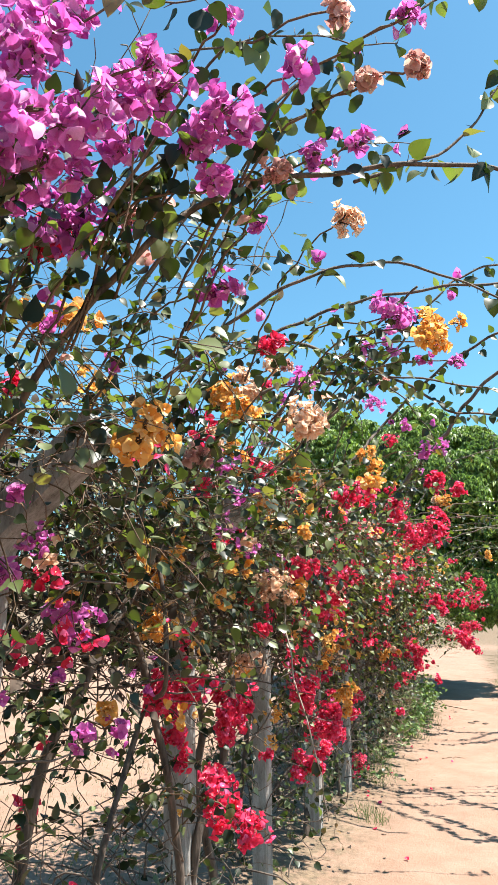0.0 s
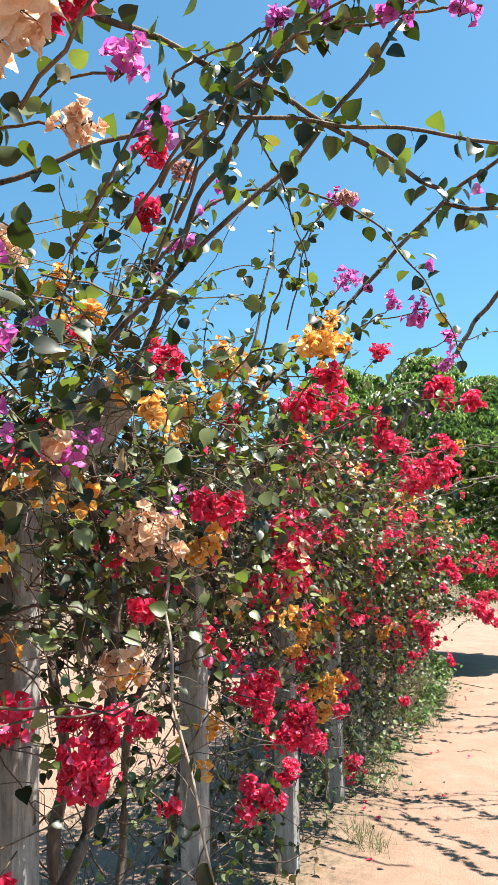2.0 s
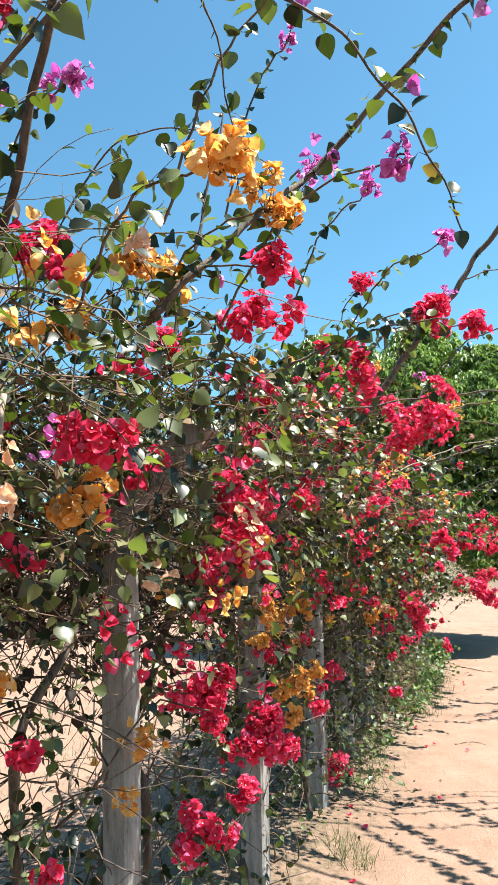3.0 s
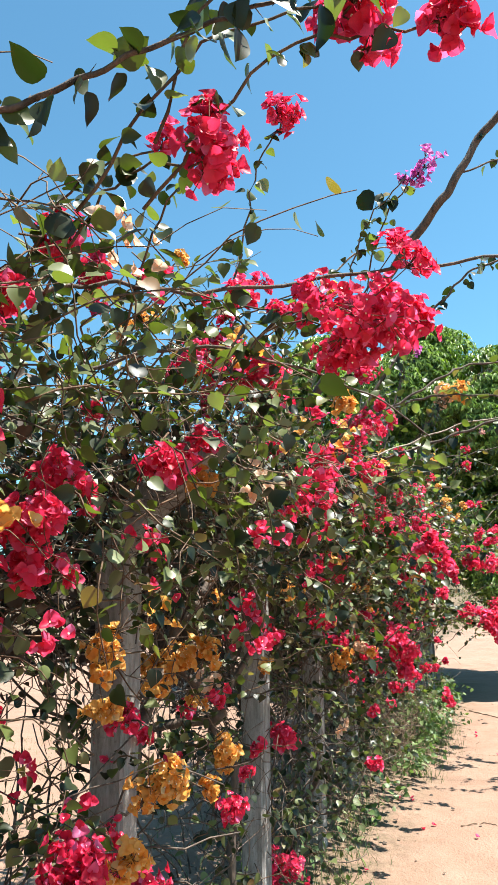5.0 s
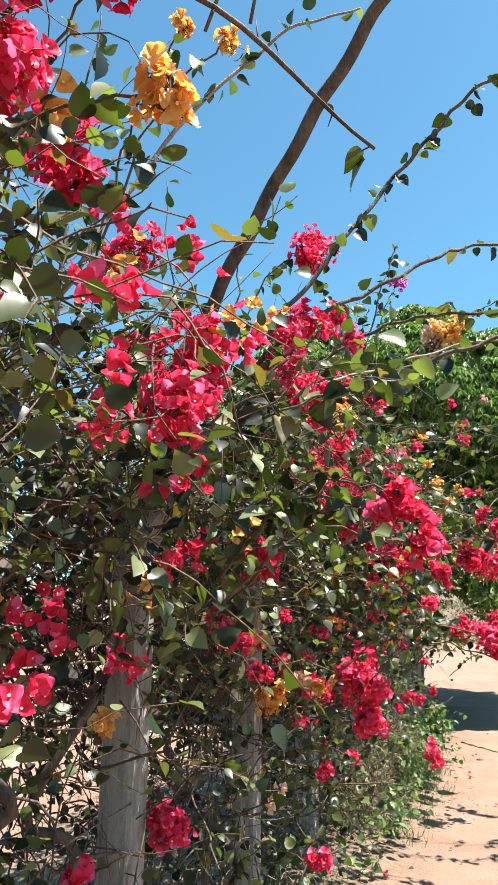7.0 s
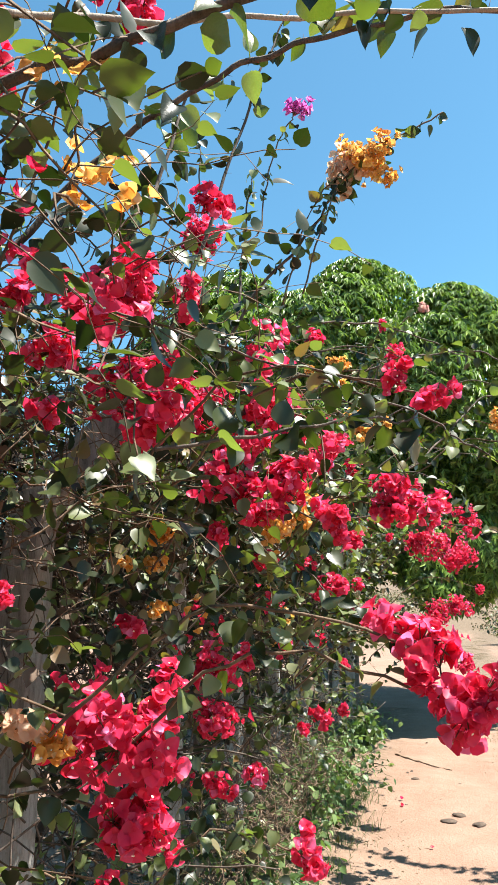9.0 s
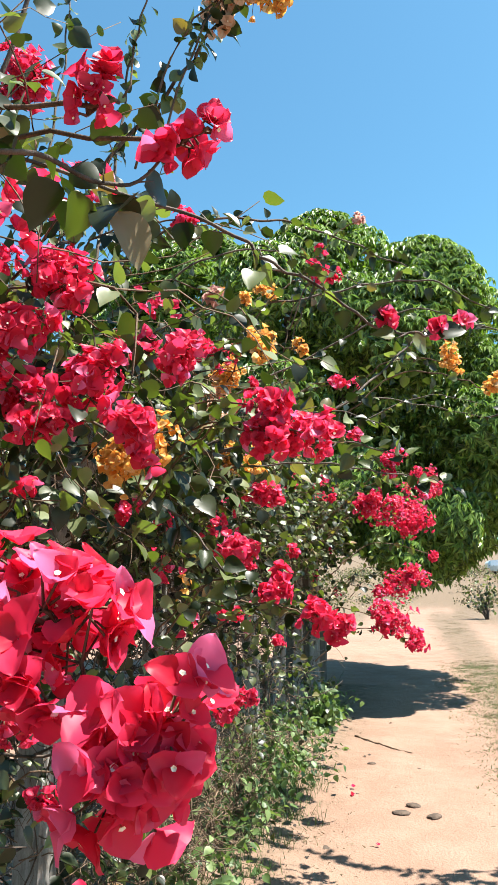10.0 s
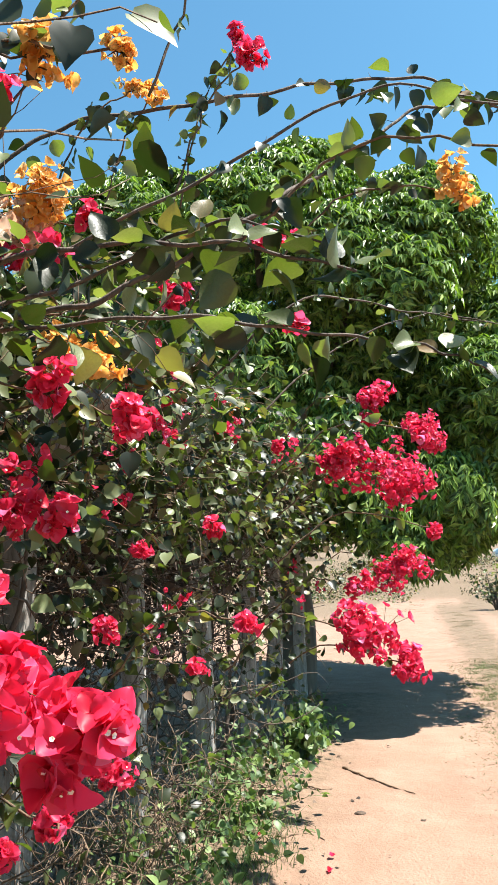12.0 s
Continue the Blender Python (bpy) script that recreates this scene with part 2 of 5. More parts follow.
BLADE = (np.array([(0, 0.5, 0), (0, -0.5, 0), (0.5, 0.36, 0.03), (0.5, -0.36, 0.03), (1.0, 0, -0.12)]), np.array([(0, 1, 3), (0, 3, 2), (2, 3, 4)]))
a5 = np.arange(5) * 2 * math.pi / 5
FLORET = (np.vstack([[(0.0, 0, 0)], np.stack((np.full(5, 0.75), 0.09 * np.cos(a5), 0.09 * np.sin(a5)), -1), np.stack((np.full(5, 0.85), 0.26 * np.cos(a5), 0.26 * np.sin(a5)), -1)]),
          np.array([(0, i + 1, (i + 1) % 5 + 1) for i in range(5)] + [(i + 1, i + 6, (i + 1) % 5 + 6) for i in range(5)] + [(i + 1, (i + 1) % 5 + 6, (i + 1) % 5 + 1) for i in range(5)]))


def ground_height(x, y):
    z = 0.02 + 0.075 * np.clip((y - 6) / 6, 0, 1) + 0.10 * np.clip((-0.85 - x) / 0.5, 0, 1) * np.clip((16 - y) / 4, 0, 1) * 0.6
    z = z + 0.012 * np.sin(x * 3.1 + y * 0.7) * np.sin(y * 1.3 + 1) + 0.008 * np.sin(x * 7 + 2) * np.sin(y * 5.1)
    rise = np.clip((y - 38) / 14, 0, 1)
    return z + 1.35 * rise * rise * (3 - 2 * rise) + 14.0 * np.clip((y - 56) / 250, 0, 1)


def on_ground(x, y):
    return float(ground_height(np.array(x), np.array(y)))


# ---- ground: one sheet to the horizon ----
gx = np.concatenate((-np.geomspace(900, 5.2, 26), np.arange(-5, 5.01, 0.1), np.geomspace(5.2, 900, 26)))
gy = np.concatenate((-np.geomspace(300, 3.2, 16), np.arange(-3, 24.01, 0.1), np.geomspace(24.4, 1500, 40)))
XX, YY = np.meshgrid(gx, gy)
ZZ = ground_height(XX, YY) + np.where((np.abs(XX) < 5) & (YY < 24) & (YY > -3), R.normal(0, 0.0035, XX.shape), 0)
nx_, ny_ = len(gx), len(gy)
ii = (np.arange(ny_ - 1)[:, None] * nx_ + np.arange(nx_ - 1)[None]).ravel()
gt = np.concatenate((np.stack((ii, ii + 1, ii + nx_ + 1), -1), np.stack((ii, ii + nx_ + 1, ii + nx_), -1)))
gme = solid("ground", np.stack((XX, YY, ZZ), -1).reshape(-1, 3), gt, [M_SAND])


def litter_amount(x, y):
    """How much dry grass and litter lies: fence foot, the strip beside the track, the yard and the far field."""
    road = 0.25 - 1.6 * np.clip((y - 15) / 20, 0, 1)
    foot = 1.5 * np.exp(-((x + 1.3) / 0.42) ** 2) * (y < 16) * np.clip((y + 3) / 3, 0, 1)
    strip = np.clip((x - 0.22 + 0.055 * (y - 13)) / 0.3, 0, 1) * np.clip((0.95 - 0.02 * (y - 13) - x) / 0.3, 0, 1) * (y > 11) * (y < 34) + 0.8 * np.clip((x - 2.2) / 0.5, 0, 1) * np.clip((y - 7.5 + 0.8 * np.sin(1.7 * x)) / 5, 0, 1)
    yard = 0.12 * (x < -1.9) * (y < 14)
    far = np.clip((y - 26) / 6, 0, 1) * np.clip((np.abs(x - road) - 1.3) / 0.6, 0, 1)
    return np.clip(foot + strip * 1.4 + yard + 2.2 * far + 2.4 * np.clip((y - 37.5) / 2, 0, 1), 0, 2.4)


la = gme.attributes.new("litter", "FLOAT", "POINT")
la.data.foreach_set("value", litter_amount(XX, YY).ravel().astype(np.float32))
tagged(new("ground", gme), "orange sandy dirt track with dry litter along the fence", "ground", "", "structure")


# ---- fence ----
def fence_x(y):
    return float(np.interp(y, (0, 6, 7, 9, 10.3, 11.3, 14.5), (-1.26, -1.26, -1.30, -1.40, -1.49, -1.50, -1.53)))


def post_mesh(w, d, h, seed):
    """A cast concrete post: chamfered section, worn arrises, its top bent over into a slanting arm."""
    rr = np.random.RandomState(seed)
    prof = np.array([(-1, -0.82), (-0.82, -1), (0.82, -1), (1, -0.82), (1, 0.82), (0.82, 1), (-0.82, 1), (-1, 0.82)]) * np.array((w / 2, d / 2))
    spine = [(0, z, 0) for z in np.linspace(-0.25, h - 0.12, 9)]
    for k in range(1, 5):
        a = radians(48) * k / 4
        spine.append((0.2 * (1 - math.cos(a)), h - 0.12 + 0.2 * math.sin(a), a))
    x1, z1, a1 = spine[-1]
    spine += [(x1 + math.sin(a1) * q, z1 + math.cos(a1) * q, a1) for q in (0.12, 0.24, 0.34)]
    n, vs = len(spine), []
    for px, pz, a in spine:
        ring = prof * (1 + rr.normal(0, 0.018, (8, 1)))
        vs.append(np.column_stack((px + ring[:, 0] * math.cos(a), ring[:, 1], pz - ring[:, 0] * math.sin(a) + rr.normal(0, 0.003, 8))))
    t = []
    for i in range(n - 1):
        for j in range(8):
            a, b_ = i * 8 + j, i * 8 + (j + 1) % 8
            t += [(a, b_, b_ + 8), (a, b_ + 8, a + 8)]
    e = (n - 1) * 8
    t += [(e, e + j, e + j + 1) for j in range(1, 7)]
    return solid("fence_post", np.vstack(vs), np.array(t), [M_POST], None, False)


POSTS = [(0.5, 0.1, 1.62), (1.6, 0.105, 1.66), (3.02, 0.108, 1.66), (4.12, 0.09, 1.62), (5.33, 0.108, 1.62), (6.58, 0.104, 1.62), (7.74, 0.108, 1.6), (8.92, 0.11, 1.62),
         (10.15, 0.105, 1.6), (11.15, 0.09, 1.62), (12.15, 0.105, 1.64), (13.1, 0.105, 1.62), (14.0, 0.1, 1.6), (15.0, 0.1, 1.6)]
for i, (py, pw, ph) in enumerate(POSTS):
    ob = new("fence_post", post_mesh(pw, pw * 0.95, ph, 40 + i))
    ob.matrix_world = pose(fence_x(py), py, on_ground(fence_x(py), py), R.normal(0, 0.8), R.normal(0, 0.8), R.uniform(-6, 6))
    tagged(ob, "weathered grey concrete fence post with a slanting bent top", "fence post", "posts of the fence")
for wz in (0.45, 0.85, 1.25, 1.52):
    ys = np.linspace(-0.5, 15.3, 60)
    line = np.array([(fence_x(y) + 0.055, y, on_ground(-1.2, y) + wz + 0.015 * math.sin(y * 2.8 + wz * 9)) for y in ys])
    v, f = tubes(line[None], np.full((1, 60), 0.0022), 4)
    tagged(new("fence_wire", solid("fence_wire", v, f, [M_WIRE])), "thin rusty wire strung along the fence posts", "wire", "wires of the fence")

# ---- bougainvillea ----
SHRUB_Y = (0.6, 2.1, 3.4, 4.7, 5.95, 7.3, 8.6, 9.9, 11.3, 12.8)
SHRUBS = []


def hedge_front(y, z):
    """How far the hedge bulges towards the track at a height."""
    top = np.interp(y, (0, 3, 5, 8, 10.5, 13), (-0.75, -0.6, -0.55, -0.5, -0.8, -0.8))
    return np.interp(z, (0.0, 0.6, 1.0, 1.4, 1.8, 2.1, 2.5), (0, 0.08, 0.2, 0.6, 1.0, 0.85, 0.4)) * (top + 1.12) - 1.12


SPRAYS = []
MAGENTA, CRIMSON, ORANGE, PEACH, FADED = (M_MAGENTA, "magenta"), (M_CRIMSON, "crimson"), (M_ORANGE, "orange"), (M_PEACH, "peach-pink"), (M_FADED, "faded dry pink")


def flower_cluster(x, y, z, r, kind):
    SPRAYS.append((x, y, z, r, kind))


flower_cluster(-0.51, 0.64, 2.16, 0.049, MAGENTA)
flower_cluster(-0.49, 0.64, 2.10, 0.043, MAGENTA)
flower_cluster(-0.55, 0.68, 2.25, 0.067, MAGENTA)
flower_cluster(-0.46, 0.70, 2.13, 0.053, MAGENTA)
flower_cluster(-0.49, 0.73, 2.32, 0.047, MAGENTA)
flower_cluster(-0.38, 0.74, 2.22, 0.034, MAGENTA)
flower_cluster(-0.53, 0.74, 2.11, 0.053, MAGENTA)
flower_cluster(-0.62, 0.77, 2.17, 0.070, MAGENTA)
flower_cluster(-0.46, 0.78, 2.21, 0.061, MAGENTA)
flower_cluster(-0.41, 0.84, 2.25, 0.058, MAGENTA)
flower_cluster(-0.33, 0.88, 2.39, 0.030, MAGENTA)
flower_cluster(-0.71, 0.91, 2.20, 0.079, MAGENTA)
flower_cluster(-0.35, 0.92, 2.27, 0.055, MAGENTA)
flower_cluster(-0.51, 0.92, 2.25, 0.050, MAGENTA)
flower_cluster(-0.22, 0.96, 2.35, 0.040, MAGENTA)
flower_cluster(-0.41, 0.97, 2.26, 0.048, MAGENTA)
flower_cluster(-0.34, 0.98, 2.29, 0.061, MAGENTA)
flower_cluster(-0.17, 0.99, 2.47, 0.030, FADED)
flower_cluster(-0.39, 1.02, 2.21, 0.043, MAGENTA)
flower_cluster(-0.06, 1.02, 2.46, 0.033, MAGENTA)
flower_cluster(-0.76, 1.04, 2.27, 0.073, MAGENTA)
flower_cluster(-0.05, 1.07, 2.40, 0.030, FADED)
flower_cluster(-0.14, 1.07, 2.39, 0.030, FADED)
flower_cluster(-0.66, 1.09, 2.28, 0.064, MAGENTA)
flower_cluster(-0.72, 1.11, 2.21, 0.073, MAGENTA)
flower_cluster(-0.30, 1.12, 2.28, 0.033, FADED)
flower_cluster(-0.62, 1.14, 2.25, 0.030, FADED)
flower_cluster(-0.76, 1.16, 2.31, 0.047, MAGENTA)
flower_cluster(-0.82, 1.16, 2.25, 0.055, CRIMSON)
flower_cluster(-0.26, 1.20, 2.36, 0.035, MAGENTA)
flower_cluster(-0.17, 1.21, 2.37, 0.038, MAGENTA)
flower_cluster(-0.79, 1.24, 2.12, 0.047, ORANGE)
flower_cluster(-0.92, 1.28, 2.15, 0.040, ORANGE)
flower_cluster(-0.66, 1.32, 1.88, 0.071, ORANGE)
flower_cluster(-0.50, 1.35, 2.19, 0.045, MAGENTA)
flower_cluster(-0.98, 1.36, 1.76, 0.042, MAGENTA)
flower_cluster(-0.99, 1.38, 1.61, 0.045, MAGENTA)
flower_cluster(-0.44, 1.40, 2.36, 0.032, MAGENTA)
flower_cluster(-1.14, 1.53, 2.09, 0.037, CRIMSON)
flower_cluster(-0.28, 1.64, 2.48, 0.045, PEACH)
flower_cluster(-1.01, 1.64, 1.48, 0.067, MAGENTA)
flower_cluster(-1.06, 1.69, 1.35, 0.030, MAGENTA)
flower_cluster(-1.00, 1.71, 1.22, 0.037, MAGENTA)
flower_cluster(-0.42, 1.75, 1.98, 0.075, PEACH)
flower_cluster(-0.09, 1.80, 2.22, 0.060, ORANGE)
flower_cluster(-0.19, 1.83, 2.28, 0.068, MAGENTA)
flower_cluster(-0.99, 1.83, 1.26, 0.039, ORANGE)
flower_cluster(-0.96, 1.84, 1.21, 0.049, MAGENTA)
flower_cluster(-0.63, 1.92, 2.08, 0.062, ORANGE)
flower_cluster(-0.70, 1.93, 2.15, 0.046, ORANGE)
flower_cluster(-0.65, 1.93, 2.19, 0.034, PEACH)
flower_cluster(-0.09, 1.95, 2.24, 0.041, ORANGE)
flower_cluster(-0.80, 1.99, 1.97, 0.051, FADED)
flower_cluster(-0.58, 2.01, 2.24, 0.031, PEACH)
flower_cluster(-0.65, 2.02, 2.17, 0.038, PEACH)
flower_cluster(-0.53, 2.06, 2.08, 0.034, PEACH)
flower_cluster(-0.51, 2.13, 2.21, 0.050, MAGENTA)
flower_cluster(-0.62, 2.15, 2.37, 0.052, CRIMSON)
flower_cluster(-0.71, 2.21, 0.90, 0.063, CRIMSON)
flower_cluster(-0.12, 2.24, 2.35, 0.030, MAGENTA)
flower_cluster(-0.15, 2.27, 2.30, 0.030, MAGENTA)
flower_cluster(-0.05, 2.28, 2.29, 0.033, MAGENTA)
flower_cluster(-0.33, 2.31, 2.38, 0.030, MAGENTA)
flower_cluster(-0.26, 2.32, 2.38, 0.037, MAGENTA)
flower_cluster(-1.12, 2.35, 1.46, 0.061, ORANGE)
flower_cluster(-0.57, 2.35, 1.78, 0.030, ORANGE)
flower_cluster(-0.22, 2.35, 2.49, 0.059, MAGENTA)
flower_cluster(-0.99, 2.36, 2.22, 0.034, MAGENTA)
flower_cluster(-0.88, 2.37, 0.93, 0.081, CRIMSON)
flower_cluster(-0.60, 2.42, 2.32, 0.051, MAGENTA)
flower_cluster(-0.94, 2.43, 2.15, 0.056, PEACH)
flower_cluster(-1.12, 2.46, 1.24, 0.064, CRIMSON)
flower_cluster(-0.91, 2.49, 0.98, 0.056, CRIMSON)
flower_cluster(-1.07, 2.53, 1.01, 0.044, CRIMSON)
flower_cluster(-1.10, 2.54, 1.10, 0.059, CRIMSON)
flower_cluster(-1.23, 2.57, 1.67, 0.089, ORANGE)
flower_cluster(-1.20, 2.58, 1.49, 0.061, ORANGE)
flower_cluster(-0.91, 2.58, 2.12, 0.044, ORANGE)
flower_cluster(-0.93, 2.74, 2.12, 0.040, ORANGE)
flower_cluster(-0.85, 2.75, 1.95, 0.041, ORANGE)
flower_cluster(-1.22, 2.75, 1.16, 0.129, CRIMSON)
flower_cluster(-0.80, 2.80, 1.62, 0.068, PEACH)
flower_cluster(-0.85, 2.85, 1.61, 0.063, PEACH)
flower_cluster(-0.41, 2.85, 2.02, 0.053, ORANGE)
flower_cluster(-0.77, 2.92, 2.58, 0.034, FADED)
flower_cluster(-1.04, 2.93, 1.12, 0.082, CRIMSON)
flower_cluster(-0.88, 2.93, 2.49, 0.050, CRIMSON)
flower_cluster(-0.87, 2.93, 2.66, 0.056, CRIMSON)
flower_cluster(-0.98, 2.99, 1.31, 0.058, PEACH)
flower_cluster(-0.92, 3.00, 1.45, 0.046, CRIMSON)
flower_cluster(-1.10, 3.09, 1.01, 0.056, CRIMSON)
flower_cluster(-0.80, 3.12, 1.61, 0.057, ORANGE)
flower_cluster(-1.09, 3.12, 1.12, 0.061, CRIMSON)
flower_cluster(-0.79, 3.13, 1.71, 0.076, CRIMSON)
flower_cluster(-0.39, 3.14, 2.54, 0.030, FADED)
flower_cluster(-0.93, 3.17, 2.49, 0.031, MAGENTA)
flower_cluster(-1.18, 3.19, 1.15, 0.035, CRIMSON)
flower_cluster(-0.87, 3.19, 2.52, 0.047, MAGENTA)
flower_cluster(-0.98, 3.22, 2.17, 0.066, CRIMSON)
flower_cluster(-1.10, 3.26, 1.27, 0.059, ORANGE)
flower_cluster(-0.23, 3.29, 2.24, 0.049, MAGENTA)
flower_cluster(-0.48, 3.30, 2.20, 0.060, ORANGE)
flower_cluster(-1.16, 3.33, 1.83, 0.037, CRIMSON)
flower_cluster(-1.00, 3.35, 0.90, 0.034, CRIMSON)
flower_cluster(-0.51, 3.36, 2.10, 0.050, CRIMSON)
flower_cluster(-0.98, 3.37, 2.04, 0.061, ORANGE)
flower_cluster(-0.83, 3.38, 2.20, 0.069, ORANGE)
flower_cluster(-1.14, 3.45, 1.08, 0.049, CRIMSON)
flower_cluster(-1.10, 3.52, 2.27, 0.074, CRIMSON)
flower_cluster(-0.51, 3.61, 2.82, 0.034, MAGENTA)
flower_cluster(-0.63, 3.64, 2.11, 0.086, CRIMSON)
flower_cluster(-0.36, 3.83, 2.49, 0.037, MAGENTA)
flower_cluster(-1.00, 3.90, 2.15, 0.078, CRIMSON)
flower_cluster(-1.03, 3.91, 2.40, 0.061, ORANGE)
flower_cluster(-0.84, 4.07, 1.67, 0.103, CRIMSON)
flower_cluster(-0.58, 4.07, 2.71, 0.068, MAGENTA)
flower_cluster(-0.20, 4.09, 2.42, 0.040, MAGENTA)
flower_cluster(-0.87, 4.13, 1.70, 0.090, CRIMSON)
flower_cluster(-1.02, 4.19, 0.70, 0.087, CRIMSON)
flower_cluster(-0.25, 4.24, 2.27, 0.078, CRIMSON)
flower_cluster(-0.85, 4.26, 1.92, 0.055, CRIMSON)
flower_cluster(-0.66, 7.31, 2.20, 0.042, CRIMSON)
flower_cluster(-0.48, 4.26, 2.09, 0.070, CRIMSON)
flower_cluster(-0.13, 4.26, 2.21, 0.055, CRIMSON)
flower_cluster(-1.08, 4.35, 1.06, 0.088, CRIMSON)
flower_cluster(-1.08, 4.39, 1.11, 0.086, CRIMSON)
flower_cluster(-0.64, 4.42, 2.25, 0.032, CRIMSON)
flower_cluster(-0.86, 4.42, 2.11, 0.068, CRIMSON)
flower_cluster(-1.10, 4.44, 1.47, 0.092, CRIMSON)
flower_cluster(-0.97, 4.45, 0.75, 0.061, CRIMSON)
flower_cluster(-1.09, 4.46, 0.98, 0.065, CRIMSON)
flower_cluster(-0.55, 4.47, 2.26, 0.037, CRIMSON)
flower_cluster(-0.98, 4.54, 1.57, 0.082, CRIMSON)
flower_cluster(-1.00, 4.58, 1.52, 0.068, CRIMSON)
flower_cluster(-0.95, 4.59, 1.69, 0.072, CRIMSON)
flower_cluster(-0.96, 4.70, 2.18, 0.051, CRIMSON)
flower_cluster(-1.06, 4.71, 0.83, 0.106, CRIMSON)
flower_cluster(-0.97, 4.74, 2.12, 0.035, CRIMSON)
flower_cluster(-0.98, 4.75, 0.93, 0.079, CRIMSON)
flower_cluster(-0.37, 4.79, 2.04, 0.128, CRIMSON)
flower_cluster(-1.06, 4.84, 1.70, 0.051, CRIMSON)
flower_cluster(-0.93, 4.84, 0.93, 0.054, ORANGE)
flower_cluster(-0.86, 4.84, 1.76, 0.076, CRIMSON)
flower_cluster(-1.07, 4.89, 1.92, 0.037, CRIMSON)
flower_cluster(-0.43, 4.90, 1.98, 0.071, CRIMSON)
flower_cluster(-0.37, 4.93, 2.03, 0.104, CRIMSON)
flower_cluster(-0.60, 4.93, 2.12, 0.030, CRIMSON)
flower_cluster(-1.03, 4.93, 1.32, 0.069, ORANGE)
flower_cluster(-0.71, 4.94, 2.18, 0.030, CRIMSON)
flower_cluster(-0.31, 4.95, 2.08, 0.086, CRIMSON)
flower_cluster(-0.59, 5.02, 2.71, 0.067, CRIMSON)
flower_cluster(-1.08, 5.03, 2.19, 0.042, ORANGE)
flower_cluster(-1.11, 5.05, 1.18, 0.053, ORANGE)
flower_cluster(-1.01, 5.06, 2.21, 0.034, ORANGE)
flower_cluster(-0.99, 5.12, 1.00, 0.073, ORANGE)
flower_cluster(-0.93, 5.15, 1.82, 0.084, CRIMSON)
flower_cluster(-1.12, 5.16, 1.14, 0.048, CRIMSON)
flower_cluster(-1.13, 5.17, 0.76, 0.110, CRIMSON)
flower_cluster(-0.76, 5.17, 2.27, 0.042, CRIMSON)
flower_cluster(-0.99, 5.20, 2.45, 0.030, ORANGE)
flower_cluster(-0.61, 5.21, 2.29, 0.034, CRIMSON)
flower_cluster(-0.51, 5.24, 1.96, 0.043, ORANGE)
flower_cluster(-0.76, 5.26, 2.09, 0.098, CRIMSON)
flower_cluster(-1.04, 5.33, 2.15, 0.059, CRIMSON)
flower_cluster(-0.63, 5.35, 2.30, 0.06, CRIMSON)
flower_cluster(-1.02, 5.35, 2.13, 0.044, ORANGE)
flower_cluster(-1.17, 5.36, 1.08, 0.037, CRIMSON)
flower_cluster(-1.10, 5.36, 0.93, 0.059, ORANGE)
flower_cluster(-0.91, 5.21, 1.77, 0.06, ORANGE)
flower_cluster(-1.04, 5.41, 2.23, 0.055, CRIMSON)
flower_cluster(-1.01, 5.44, 2.42, 0.032, CRIMSON)
flower_cluster(-1.20, 5.46, 1.25, 0.084, ORANGE)
flower_cluster(-0.28, 5.47, 2.75, 0.061, MAGENTA)
flower_cluster(-0.87, 5.47, 2.44, 0.058, CRIMSON)
flower_cluster(-0.35, 5.48, 2.72, 0.031, MAGENTA)
flower_cluster(-0.96, 5.51, 2.37, 0.040, CRIMSON)
flower_cluster(-1.02, 5.51, 0.90, 0.039, ORANGE)
flower_cluster(-1.04, 5.53, 1.29, 0.056, ORANGE)
flower_cluster(-1.02, 5.53, 2.29, 0.074, CRIMSON)
flower_cluster(-0.82, 5.56, 2.12, 0.078, CRIMSON)
flower_cluster(-0.98, 5.57, 2.23, 0.075, CRIMSON)
flower_cluster(-1.06, 5.57, 2.11, 0.051, CRIMSON)
flower_cluster(-1.15, 5.58, 1.28, 0.069, ORANGE)
flower_cluster(-1.01, 5.60, 0.99, 0.047, ORANGE)
flower_cluster(-1.15, 5.67, 1.12, 0.032, ORANGE)
flower_cluster(-0.99, 5.67, 2.30, 0.067, CRIMSON)
flower_cluster(-1.04, 5.70, 0.80, 0.061, CRIMSON)
flower_cluster(-1.09, 5.71, 1.13, 0.040, CRIMSON)
flower_cluster(-1.13, 5.73, 2.03, 0.030, CRIMSON)
flower_cluster(-1.10, 5.74, 1.46, 0.030, ORANGE)
flower_cluster(-0.74, 5.75, 2.56, 0.030, ORANGE)
flower_cluster(-0.71, 5.76, 1.79, 0.100, CRIMSON)
flower_cluster(-0.66, 5.80, 2.54, 0.030, ORANGE)
flower_cluster(-1.11, 5.82, 0.93, 0.052, ORANGE)
flower_cluster(-0.71, 5.87, 1.90, 0.092, CRIMSON)
flower_cluster(-1.06, 5.90, 0.87, 0.035, CRIMSON)
flower_cluster(-1.07, 6.03, 0.92, 0.037, CRIMSON)
flower_cluster(-0.99, 6.05, 2.03, 0.053, CRIMSON)
flower_cluster(-1.05, 6.10, 1.20, 0.034, ORANGE)
flower_cluster(-0.89, 6.13, 1.90, 0.075, CRIMSON)
flower_cluster(-1.11, 6.19, 2.36, 0.106, CRIMSON)
flower_cluster(-0.35, 6.00, 1.545, 0.040, CRIMSON)
flower_cluster(-0.36, 6.01, 1.595, 0.036, CRIMSON)
flower_cluster(-0.40, 6.02, 1.651, 0.036, CRIMSON)
